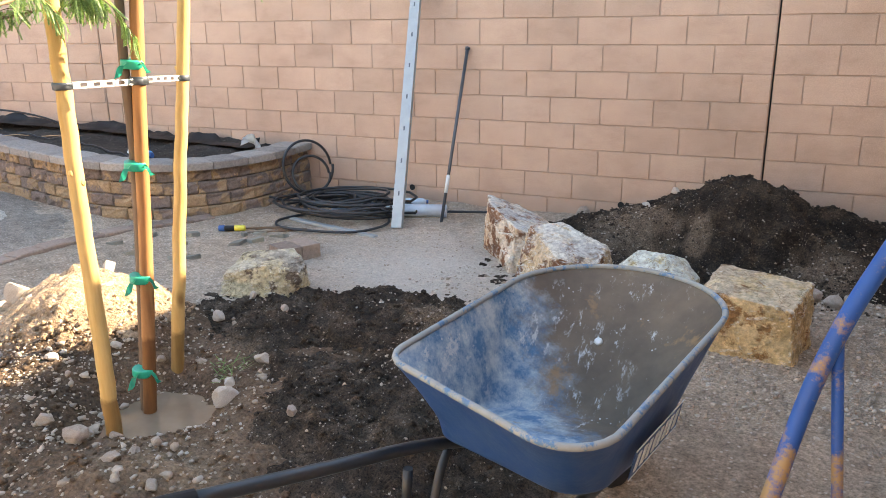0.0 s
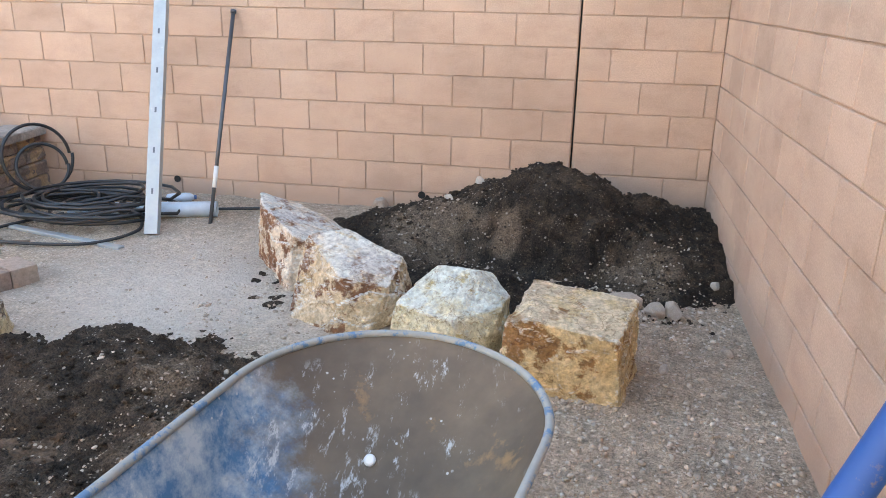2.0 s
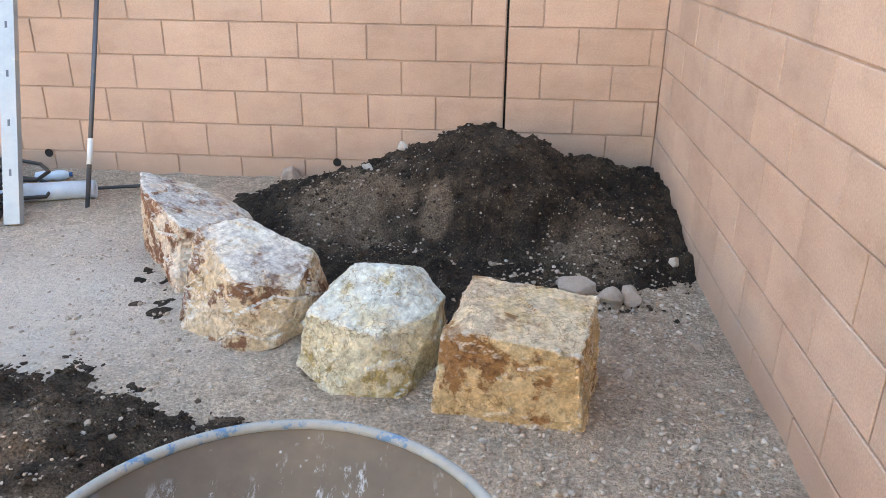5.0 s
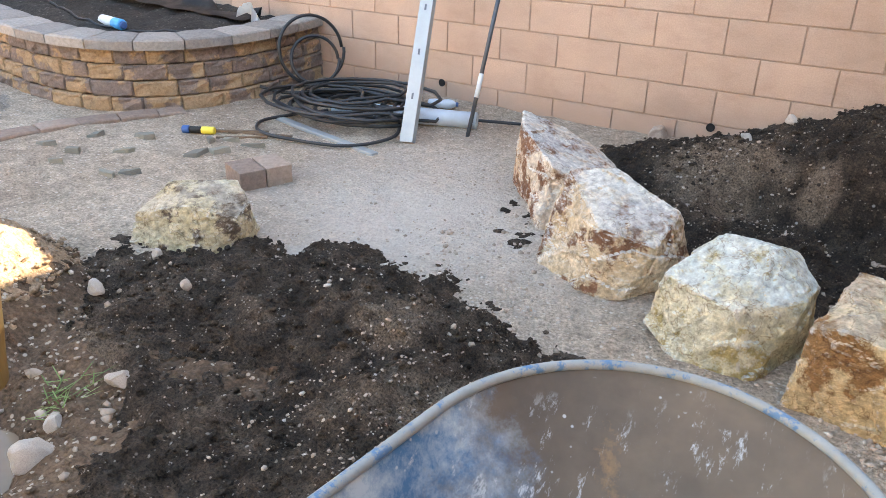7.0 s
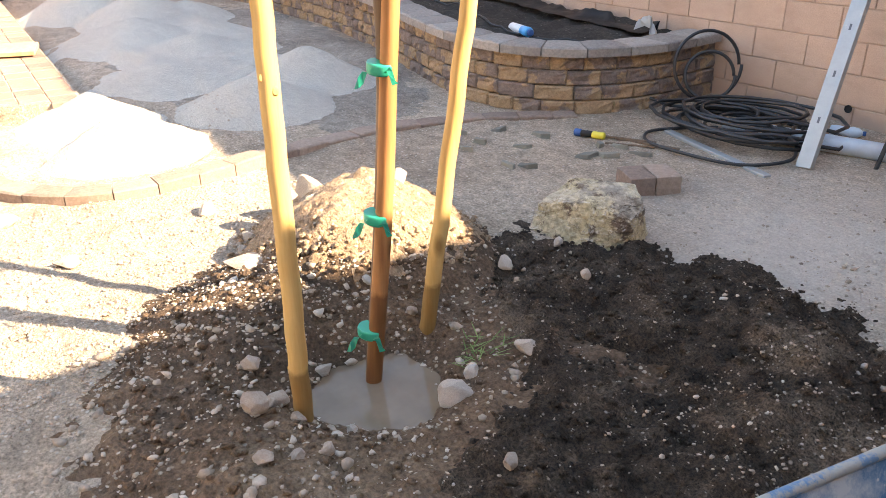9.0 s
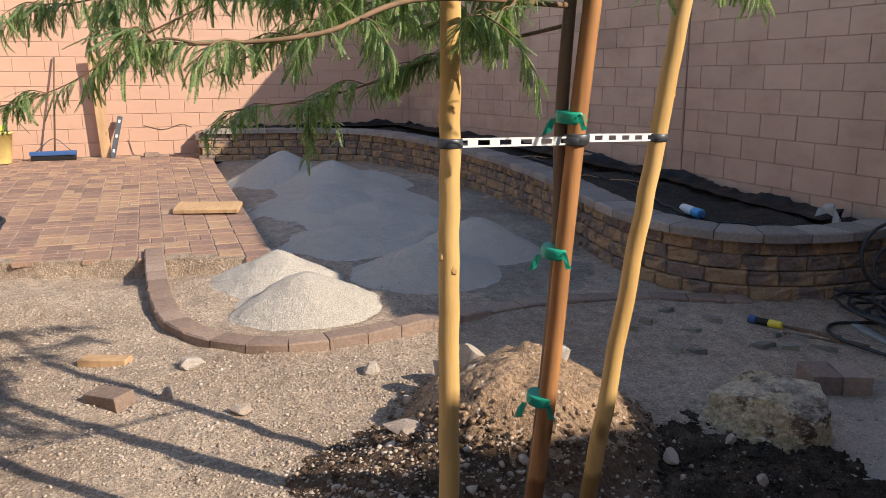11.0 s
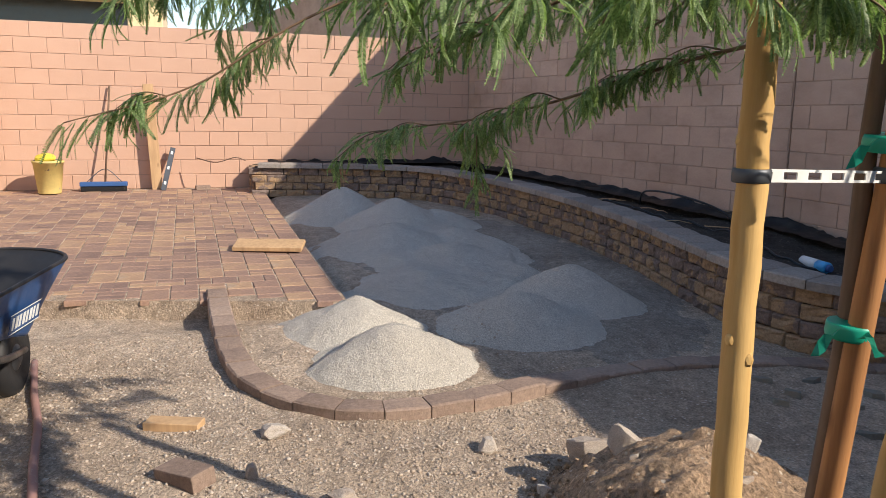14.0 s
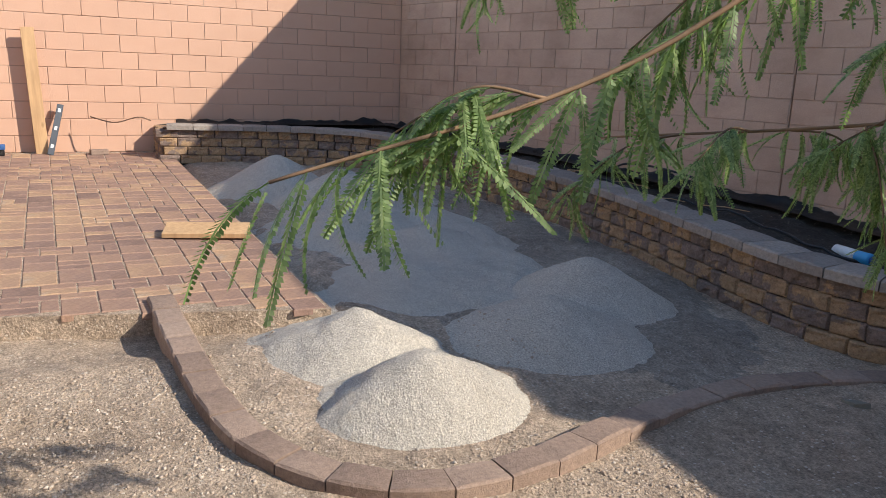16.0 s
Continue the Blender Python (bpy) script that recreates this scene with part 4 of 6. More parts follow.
# turned-up pale end of the liner
bm = bmesh.new()
rows = [[bm.verts.new((-5.42 + 0.30 * u + 0.05 * v, -0.30 + 0.10 * math.sin(u * 4 + v) - 0.05 * v, 0.425 + 0.13 * v * (1 - u) + 0.03 * math.sin(u * 9 + v * 5))) for v in (0, 0.25, 0.5, 0.75, 1)] for u in (0, 0.17, 0.33, 0.5, 0.67, 0.83, 1)]
for a, b in zip(rows, rows[1:]):
    for k in range(4):
        bm.faces.new((a[k], a[k + 1], b[k + 1], b[k])).smooth = True
bmesh.ops.solidify(bm, geom=bm.faces[:], thickness=0.004)
solid("plastic_scrap", bm, M_WHITE, "crumpled pale plastic scrap on the planter's cap", "plastic scrap")

# ---- curved paver border ----
CURB = smooth_line([(-7.45, -5.03, 0), (-6.7, -5.02, 0), (-6.05, -4.99, 0), (-5.6, -4.90, 0), (-5.28, -4.70, 0), (-5.10, -4.45, 0), (-5.05, -4.15, 0), (-5.08, -3.85, 0), (-5.17, -3.5, 0), (-5.27, -3.1, 0),
                    (-5.32, -2.6, 0), (-5.27, -2.2, 0), (-5.12, -1.75, 0), (-4.88, -1.33, 0)], 16)
crun = Run(CURB)
border = thing("paver_border", "curved flush border of reddish brown pavers edging the sand", "edging", kind="structure")
d = 0.0
while d < crun.total - 0.1:
    w = min(0.225 + rng.uniform(-0.01, 0.01), crun.total - d)
    p, _ = crun.at(d)
    up = 0.065 - 0.035 * ease(-3.9, -3.0, p.y) + rng.uniform(-0.004, 0.004)
    part("border_paver", wedge_stone(crun, d, d + w, 0.145, -0.0, -0.06, up, 0.010, 0.003), M_CURB, border)
    d += w

# ---- paved terrace ----
TERRACE = thing("paver_terrace", "terrace of mixed reddish tan clay pavers with sandy joints", "paving", kind="structure")
PZ = 0.035


def terrace_z(x):
    return slope(x) + PZ


def front_x(y):
    return -7.02 + 0.24 * (y + 4.1)


bed = bmesh.new()
v = [bed.verts.new((x, y, terrace_z(x) - dz)) for dz in (0.006, 0.2) for x, y in ((front_x(-4.1), -4.08), (FAR_X, -4.12), (FAR_X, -10.4), (front_x(-10.4), -10.4))]
bed.faces.new(v[:4])
for k in range(4):
    bed.faces.new((v[k], v[(k + 1) % 4], v[4 + (k + 1) % 4], v[4 + k]))
bmesh.ops.recalc_face_normals(bed, faces=bed.faces[:])
part("joint_sand", bed, M_DIRT, TERRACE)


def paver_bm(sx, sy):
    b = bmesh.new()
    g, c, h = 0.0035, 0.006, 0.04
    lv = [(0, -h), (0, -c), (c, 0)]
    rings = [[b.verts.new((ux * (sx / 2 - g - i), uy * (sy / 2 - g - i), z)) for ux, uy in ((-1, -1), (1, -1), (1, 1), (-1, 1))] for i, z in lv]
    for a, e in zip(rings, rings[1:]):
        for k in range(4):
            b.faces.new((a[k], a[(k + 1) % 4], e[(k + 1) % 4], e[k]))
    b.faces.new(rings[-1])
    return b


U = 0.098
PAVERS = {(1, 2): None, (2, 2): None, (2, 1): None, (3, 2): None}
for key in PAVERS:
    PAVERS[key] = mesh_of(paver_bm(key[0] * U, key[1] * U), "paver", M_PAVER)
rng = random.Random(8)
cells = {}
nx, ny = int((-7.0 - FAR_X) / U) + 16, 62
placed = []
for j in range(ny):
    for i in range(nx):
        if (i, j) in cells:
            continue
        opts = [(2, 2), (2, 2), (1, 2), (2, 2), (3, 2), (2, 1), (1, 2)]
        rng.shuffle(opts)
        for a, b in opts + [(1, 1)]:
            if (a, b) == (2, 1) and (i % 3):
                continue
            if all((i + p, j + q) not in cells and i + p < nx and j + q < ny for p in range(a) for q in range(b)):
                break
        for p in range(a):
            for q in range(b):
                cells[i + p, j + q] = 1
        placed.append((i, j, a, b))
PAVERS[1, 1] = mesh_of(paver_bm(U, U), "paver", M_PAVER)
rest = bmesh.new()
count = 0
placed.sort(key=lambda c: c[0] + c[1] * 0.6)
for i, j, a, b in placed:
    x, y = -6.55 - (i + a / 2) * U, -4.10 - (j + b / 2) * U
    if x + a * U / 2 > front_x(y) + 0.03 or x - a * U / 2 < FAR_X + 0.01:
        continue
    z = terrace_z(x) + rng.uniform(-0.002, 0.002)
    m = pose(x, y, z, rng.uniform(-0.5, 0.5), rng.uniform(-0.5, 0.5) + 1.15, 0)
    if count < 300:
        ob = part("paver", PAVERS[a, b], None, TERRACE)
        ob.matrix_world = m
        count += 1
    else:
        n0 = len(rest.verts)
        rest.from_mesh(PAVERS[a, b])
        rest.verts.ensure_lookup_table()
        for vv in rest.verts[n0:]:
            vv.co = m @ vv.co
tagged(part("far_pavers", rest, M_PAVER, TERRACE), kind="stuff")


# ---- boulders and stones ----
def rock_bm(size, seed, cuts=9, sub=4, lump=0.10, depth=(0.62, 0.86)):
    """A rounded stone: a ball with faces worn off it, roughened, resting on z = 0."""
    rng = random.Random(seed)
    b = bmesh.new()
    bmesh.ops.create_icosphere(b, subdivisions=sub, radius=1.0)
    planes = []
    for _ in range(cuts):
        n = Vector((rng.gauss(0, 1), rng.gauss(0, 1), rng.gauss(0, 0.8))).normalized()
        planes.append((n, rng.uniform(*depth)))
    for v in b.verts:
        p = v.co.copy()
        for n, d in planes:
            over = p.dot(n) - d
            if over > 0:
                p -= n * over * 0.97
        q = p + Vector((seed, 0, 0))
        p += v.co.normalized() * (lump * noise.fractal(q * 1.6, 0.9, 2.0, 5) * 0.55 + 0.018 * noise.fractal(q * 9, 0.8, 2.1, 3))
        v.co = p
    return fitted(b, size, sub > 3)


def fitted(b, size, smooth):
    """Scales a lump to its size and sets it on z = 0."""
    lo = [min(v.co[k] for v in b.verts) for k in range(3)]
    hi = [max(v.co[k] for v in b.verts) for k in range(3)]
    for v in b.verts:
        v.co = Vector([(v.co[k] - (lo[k] + hi[k]) / 2) * size[k] / (hi[k] - lo[k]) for k in range(3)]) + Vector((0, 0, size[2] / 2))
    for f in b.faces:
        f.smooth = smooth
    return b


def boulder_bm(size, seed, corners, chip=0.10):
    """A quarried boulder: the hull of a few corners, its edges chipped and its faces broken unevenly."""
    rng = random.Random(seed)
    b = bmesh.new()
    for c in corners:
        b.verts.new(Vector(c) + Vector((rng.uniform(-1, 1), rng.uniform(-1, 1), rng.uniform(-1, 1))) * chip * 0.5)
    res = bmesh.ops.convex_hull(b, input=b.verts[:])
    bmesh.ops.delete(b, geom=[g for g in res["geom_interior"] if isinstance(g, bmesh.types.BMVert)], context='VERTS')
    bmesh.ops.dissolve_limit(b, angle_limit=0.10, verts=b.verts[:], edges=b.edges[:])
    bmesh.ops.bevel(b, geom=b.edges[:], offset=0.022, segments=1, affect='EDGES', profile=0.6)
    bmesh.ops.triangulate(b, faces=b.faces[:])
    for _ in range(6):
        long = [e for e in b.edges if e.calc_length() > 0.05]
        if not long:
            break
        bmesh.ops.subdivide_edges(b, edges=long, cuts=1)
        bmesh.ops.triangulate(b, faces=[f for f in b.faces if len(f.verts) > 3])
    for v in b.verts:
        q = v.co + Vector((seed, seed * 0.3, 0))
        flake = 0.0
        for scale, amp in ((1.7, 0.075), (4.2, 0.030)):          # flat flakes broken off at slightly different tilts
            cell = noise.voronoi(q * scale)[1][0]
            flake += amp * (q * scale - cell).dot(noise.cell_vector(cell * 9.7) - Vector((0.5, 0.5, 0.5)))
        v.co += v.normal * (0.030 * noise.fractal(q * 1.5, 0.9, 2.0, 3) + 0.014 * noise.fractal(q * 8, 0.8, 2.1, 4) + flake)
    return fitted(b, size, False)


CORNERS = [[(-1, -0.9, -1), (1, -0.9, -1), (-1, -0.75, 1.0), (-0.45, -0.85, 0.92), (0.8, -0.7, 0.45), (1, 0.5, -0.4), (0.9, 1, -1), (-0.9, 0.9, -1), (-0.85, 0.1, 0.65), (0.3, 0.6, 0.0), (-0.4, 0.9, -0.2)],
           [(-1, -0.45, -0.45), (-0.5, -1, -1), (0.35, -1, -1), (0.85, -0.7, -0.9), (1, 0.2, -0.8), (0.9, 0.8, -1), (-0.8, 0.9, -1), (-0.72, -0.3, 0.92), (-0.4, 0.3, 1.0), (0.4, -0.78, 0.40), (0.95, -0.2, 0.15), (0.6, 0.5, 0.55)],
           [(-1, -0.6, -0.7), (-0.25, -1, -1), (0.72, -0.92, -1), (1, 0.5, -1), (-0.9, 0.8, -1), (-0.88, -0.55, 0.42), (0.32, -0.85, 0.30), (0.35, 0.2, 0.95), (-0.35, 0.25, 1.0), (0.98, -0.1, 0.42), (0.95, 0.5, 0.4), (-0.7, 0.6, 0.7), (0.45, 0.8, 0.8)],
           [(-1, -0.95, -0.8), (-0.7, -0.9, -1), (0.95, -1, -1), (1, 0.8, -1), (-0.95, 0.9, -1), (-0.95, -0.72, 0.66), (-0.6, -0.85, 0.82), (0.82, -0.9, 0.70), (0.85, 0.75, 0.90), (-0.8, 0.8, 1.0), (0.92, -0.2, 0.55)],
           [(-1, -0.7, -1), (-0.9, 0.8, -1), (0.35, -1, -1), (1, -0.2, -1), (0.9, 0.8, -1), (-0.92, -0.45, 0.30), (-0.6, 0.6, 0.9), (0.15, -0.55, 0.80), (0.55, 0.75, 0.95), (0.95, 0.25, 0.55), (0.85, -0.35, 0.35)]]
BOULDERS = [((-2.24, -1.27), (0.62, 0.52, 0.40), -52, 0, "tall rust-streaked pale boulder standing on the dirt", 11),
            ((-1.86, -1.84), (0.60, 0.50, 0.40), -28, 1, "cream boulder with dark rusty patches on the dirt", 23),
            ((-1.31, -2.17), (0.49, 0.44, 0.405), -12, 2, "yellow-green boulder with a pale blue top", 31),
            ((-0.80, -2.31), (0.515, 0.41, 0.375), -10, 3, "squarish golden brown boulder with white veins", 47),
            ((-3.42, -2.60), (0.50, 0.37, 0.27), 24, 4, "low tan boulder with a dark cracked top", 59)]
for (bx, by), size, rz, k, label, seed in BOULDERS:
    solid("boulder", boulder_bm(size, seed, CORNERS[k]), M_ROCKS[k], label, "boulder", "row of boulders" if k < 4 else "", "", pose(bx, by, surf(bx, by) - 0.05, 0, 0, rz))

STONES = [(-2.70, -3.80, 0.115, 0.085), (-3.16, -4.27, 0.075, 0.05), (-2.98, -4.26, 0.09, 0.06), (-2.90, -4.35, 0.085, 0.07), (-2.81, -4.26, 0.05, 0.04), (-2.75, -3.48, 0.085, 0.05),
          (-3.25, -3.19, 0.07, 0.06), (-2.77, -3.69, 0.06, 0.05), (-3.16, -3.68, 0.05, 0.04), (-3.12, -4.05, 0.06, 0.04), (-2.62, -4.26, 0.05, 0.04), (-2.66, -4.42, 0.07, 0.03), (-2.64, -4.34, 0.05, 0.03),
          (-2.74, -4.13, 0.04, 0.03), (-3.81, -4.05, 0.20, 0.06), (-4.38, -3.62, 0.20, 0.13), (-4.13, -3.61, 0.15, 0.14), (-4.66, -3.95, 0.10, 0.07), (-4.68, -4.93, 0.075, 0.07), (-5.02, -4.80, 0.13, 0.07),
          (-4.4, -4.63, 0.12, 0.05), (-4.22, -3.90, 0.07, 0.06), (-4.08, -3.97, 0.06, 0.05), (-3.79, -3.36, 0.07, 0.09), (-2.20, -0.05, 0.16, 0.10), (-0.42, -1.62, 0.10, 0.09), (-0.33, -1.60, 0.11, 0.10),
          (-0.55, -1.55, 0.16, 0.09), (-0.10, -1.28, 0.06, 0.05), (-0.13, -1.95, 0.06, 0.04), (-0.42, -2.2, 0.05, 0.04), (-2.95, -3.05, 0.05, 0.04), (-3.24, -2.93, 0.05, 0.05), (-2.3, -3.9, 0.05, 0.04),
          (-2.45, -4.45, 0.06, 0.04), (-1.60, -0.62, 0.06, 0.05), (-1.42, -0.55, 0.07, 0.05), (-3.45, -4.0, 0.06, 0.04), (-3.35, -3.75, 0.05, 0.04), (-3.6, -3.55, 0.08, 0.06), (-3.95, -3.7, 0.06, 0.05), (-4.0, -3.1, 0.07, 0.05)]
SHAPES = [mesh_of(rock_bm((1, 0.78, 1), 100 + i, 11, 3, 0.12, (0.52, 0.82)), "stone", M_STONE) for i in range(6)]
rng = random.Random(3)
for i, (x, y, w, h) in enumerate(STONES):
    ob = part("stone", SHAPES[i % 6], None, None, "pale rounded field stone lying on the soil" if w > 0.09 else "small pale stone lying on the soil")
    tagged(ob, "", "stone", "loose stones")
    ob.matrix_world = pose(x, y, surf(x, y) - 0.18 * h, 0, 0, rng.uniform(0, 360)) @ Matrix.Diagonal((w, w, h, 1))


# ---- wheelbarrow ----
def rim_z(y):
    return 0.690 + 0.004 * (y + 4.5)


def tray_loops(n):
    rim = rounded_loop([(-1.575, -4.455, 0.10), (-0.985, -4.755, 0.12), (-0.768, -3.55, 0.34), (-1.43, -3.46, 0.33)], n)
    floor = rounded_loop([(-1.47, -4.40, 0.10), (-1.02, -4.57, 0.10), (-0.93, -4.04, 0.15), (-1.42, -4.02, 0.15)], n)
    # start both at the rear left corner
    def lined(loop):
        c = sum(loop, Vector((0, 0))) / n
        i = min(range(n), key=lambda k: abs(math.atan2(loop[k].y - c.y, loop[k].x - c.x) + 2.2))
        return loop[i:] + loop[:i]
    return lined(rim), lined(floor)


def wheelbarrow_tray(out):
    """The inside or the outside skin of the tray."""
    n = 96
    rim, floor = tray_loops(n)
    b = bmesh.new()
    g = 0.0 if not out else 0.006
    rings = []
    cr = sum(rim, Vector((0, 0))) / n
    for t in (0.0, 0.06, 0.2, 0.4, 0.6, 0.8, 0.92, 1.0):
        row = []
        for k in range(n):
            p = rim[k].lerp(floor[k], t ** 0.92)
            low = 0.37 + 0.11 * ease(-3.9, -4.5, floor[k].y)
            z = rim_z(rim[k].y) + (low - rim_z(rim[k].y)) * (t if t < 0.9 else 0.9 + (t - 0.9) * 0.7)
            d = (p - cr).normalized()
            row.append(b.verts.new((p.x + d.x * g, p.y + d.y * g, z - (0.006 if out else 0))))
        rings.append(row)
    for a, c in zip(rings, rings[1:]):
        for k in range(n):
            b.faces.new((a[k], a[(k + 1) % n], c[(k + 1) % n], c[k])).smooth = True
    b.faces.new(rings[-1])
    bmesh.ops.recalc_face_normals(b, faces=b.faces[:])
    return b


barrow = thing("wheelbarrow", "scuffed blue steel wheelbarrow with muddy tray, parked on the dirt", "wheelbarrow")
tray = part("tray", wheelbarrow_tray(True), M_TRAYOUT, barrow, "dark blue painted steel tray")
part("tray_lining", wheelbarrow_tray(False), M_TRAYIN, tray, "mud-caked tray inside with pale splashes")
rim, floor = tray_loops(96)
part("rim", tube([(p.x, p.y, rim_z(p.y)) for p in rim], 0.009, sides=10, closed=True), M_RIM, tray, "rolled rim with paint worn pale")
for x, y, z in ((-1.025, -3.80, 0.535), (-1.190, -3.79, 0.535)):
    part("bolt", lathe([(0.013, 0), (0.013, 0.004), (0.008, 0.008)], 14), M_WHITE, tray, "pale bolt head").matrix_world = pose(x, y, z, 40, 0, 0)
# four pressed ribs in the left side
for i in range(4):
    y = -4.12 + 0.05 * i
    part("rib", tube([(-1.505, y, 0.585), (-1.485, y, 0.53), (-1.462, y + 0.005, 0.485)], 0.009, sides=8), M_TRAYIN, tray)
# plain badge with a pale border on the right side; its name is a row of bars
side_a, side_b = Vector((-0.955, -4.52, 0)), Vector((-0.845, -3.98, 0))
way = (side_b - side_a).normalized()
face_n = Vector((way.y, -way.x, 0))


def on_side(s, z):
    """A point on the outer right side of the tray, s along it, at height z."""
    t = ((0.69 - z) / 0.30)
    p = side_a + way * s
    inward = -face_n * (0.06 * t)
    return Vector((p.x, p.y, z)) + inward


def side_patch(s0, s1, z0, z1, lift, shear=0.0):
    b = bmesh.new()
    vs = []
    for off in (lift, lift - 0.002):
        for s, z in ((s0, z0), (s1, z0), (s1 + shear, z1), (s0 + shear, z1)):
            vs.append(b.verts.new(on_side(s, z) + face_n * off))
    b.faces.new(vs[:4])
    b.faces.new(vs[4:][::-1])
    for k in range(4):
        b.faces.new((vs[k], vs[(k + 1) % 4], vs[4 + (k + 1) % 4], vs[4 + k]))
    bmesh.ops.recalc_face_normals(b, faces=b.faces[:])
    return b


badge = part("badge", side_patch(0.06, 0.36, 0.50, 0.575, 0.022), M_TRAYOUT, tray, "plain badge with pale lettering-like bars")
for z0, z1 in ((0.496, 0.500), (0.575, 0.579)):
    part("badge_edge", side_patch(0.06, 0.36, z0, z1, 0.0235), M_WHITE, badge, "pale edge")
for i in range(8):
    s = 0.075 + i * 0.034
    part("badge_bar", side_patch(s, s + 0.016 + 0.005 * (i % 2), 0.513, 0.563, 0.0245, 0.006), M_WHITE, badge, "pale bar")
# frame: two bent handles that run under the tray to the wheel
for sx, grip in ((-1, Vector((-1.75, -4.98, 0.555))), (1, Vector((-1.02, -5.24, 0.555)))):
    at = Vector((-1.475, -4.42, 0.445)) if sx < 0 else Vector((-1.06, -4.56, 0.445))
    nose = Vector((-1.14 + 0.07 * sx, -3.62, 0.20))
    d = (grip - at).normalized()
    line = smooth_line([grip, grip.lerp(at, 0.5), at, at.lerp(nose, 0.5) + Vector((0, 0, -0.03)), nose], 6)
    h = part("handle", tube(line, 0.017, sides=12), M_BLACKTUBE, barrow, "black steel tube handle")
    part("grip", tube([grip - d * 0.11, grip - d * 0.112 + d * 0.23], 0.0215, sides=14), M_RUBBER, h, "black rubber grip").matrix_world = Matrix.Translation(d * 0.10)
    foot = Vector((at.x + 0.02 * sx, at.y - 0.03, surf(at.x, at.y) + 0.012))
    part("leg", tube(smooth_line([at + Vector((0, 0.16, -0.05)), at + Vector((0, 0.05, -0.14)), foot, foot + Vector((0, -0.10, 0.0)), at + Vector((0, -0.12, 0.0))], 6), 0.013, sides=10), M_BLACKTUBE, barrow, "black tube leg")
part("cross_brace", tube([(-1.49, -4.34, 0.17), (-1.09, -4.48, 0.17)], 0.012), M_BLACKTUBE, barrow)
WHEEL = Vector((-1.13, -3.66, 0.0))
wz = surf(WHEEL.x, WHEEL.y) + 0.19
b = lathe([(0.09, -0.03), (0.15, -0.045), (0.18, -0.035), (0.195, -0.012), (0.195, 0.012), (0.18, 0.035), (0.15, 0.045), (0.09, 0.03)], 36)
wheel = part("wheel", b, M_RUBBER, barrow, "black rubber tyre")
wheel.matrix_world = pose(WHEEL.x, WHEEL.y, wz, 0, 90, -8)
part("hub", lathe([(0.025, -0.05), (0.06, -0.033), (0.088, -0.02), (0.088, 0.02), (0.06, 0.033), (0.025, 0.05)], 24), M_STEEL, wheel, "grey steel hub").matrix_world = pose(WHEEL.x, WHEEL.y, wz, 0, 90, -8)

# ---- blue tube frame of a hand truck leaning by the side wall ----
truck = thing("hand_truck", "chipped blue tubular hand truck standing near the side wall", "hand truck")
RAIL = smooth_line([(-0.735, -4.74, 0.02), (-0.705, -4.67, 0.42), (-0.640, -4.53, 0.74), (-0.583, -4.484, 0.94), (-0.505, -4.452, 1.129), (-0.39, -4.41, 1.41)], 8)
part("rail", tube(RAIL, 0.0175, sides=14), M_BLUETUBE, truck, "blue tube rail with paint worn to rust")
off = Vector((0.35, -0.06, 0.0))
part("rail", tube([p + off for p in RAIL], 0.0175, sides=14), M_BLUETUBE, truck, "blue tube rail with paint worn to rust")
part("cross_bar", tube([(-0.505, -4.455, 1.129), (-0.105, -4.515, 1.129)], 0.017, sides=12), M_BLUETUBE, truck)
part("top_bar", tube([(-0.39, -4.41, 1.41), (-0.04, -4.47, 1.41)], 0.021, sides=12), M_BLUETUBE, truck)
for o in (Vector((0, 0, 0)), off):
    part("strut", tube([Vector((-0.588, -4.483, 0.925)) + o, Vector((-0.545, -4.50, 0.55)) + o, Vector((-0.52, -4.52, 0.03)) + o], 0.011, sides=10), M_BLUETUBE, truck, "thin blue strut")
part("toe_plate", box(0.40, 0.20, 0.02, (-0.62, -4.86, 0.005), 0.004), M_RUSTY, truck, "rusty toe plate")

# ---- steel post, rod, pipe and hose by the back wall ----
post = thing("steel_post", "galvanised steel channel post leaning against the block wall", "post")
a, b_ = Vector((-3.405, -0.99, 0.0)), Vector((-3.655, -0.055, 1.88))
L = (b_ - a).length
prof = [(-0.042, -0.02), (0.042, -0.02), (0.042, 0.022), (0.034, 0.022), (0.034, -0.012), (-0.034, -0.012), (-0.034, 0.022), (-0.042, 0.022)]
bm = bmesh.new()
r0 = [bm.verts.new((x, y, 0)) for x, y in prof]
r1 = [bm.verts.new((x, y, L)) for x, y in prof]
for k in range(8):
    bm.faces.new((r0[k], r0[(k + 1) % 8], r1[(k + 1) % 8], r1[k]))
bm.faces.new(r0[::-1])
bm.faces.new(r1)
bmesh.ops.recalc_face_normals(bm, faces=bm.faces[:])
ob = part("channel", bm, M_GALV, post)
ob.matrix_world = Matrix.Translation(a) @ (b_ - a).to_track_quat('Z', 'Y').to_matrix().to_4x4() @ pose(0, 0, 0, 0, 0, 170)
for i in range(7):
    q = a.lerp(b_, 0.12 + i * 0.125)
    s = part("slot", box(0.012, 0.003, 0.035, (0, 0, 0)), M_STEEL, post, "dark punched slot")
    s.matrix_world = Matrix.Translation(q) @ (b_ - a).to_track_quat('Z', 'Y').to_matrix().to_4x4() @ pose(0, 0, 0, 0, 0, 170) @ pose(0, -0.0205, 0)
rod = thing("digging_bar", "dark steel digging bar leaning against the block wall", "digging bar")
ra, rb = Vector((-3.17, -0.69, -0.01)), Vector((-3.225, -0.03, 1.30))
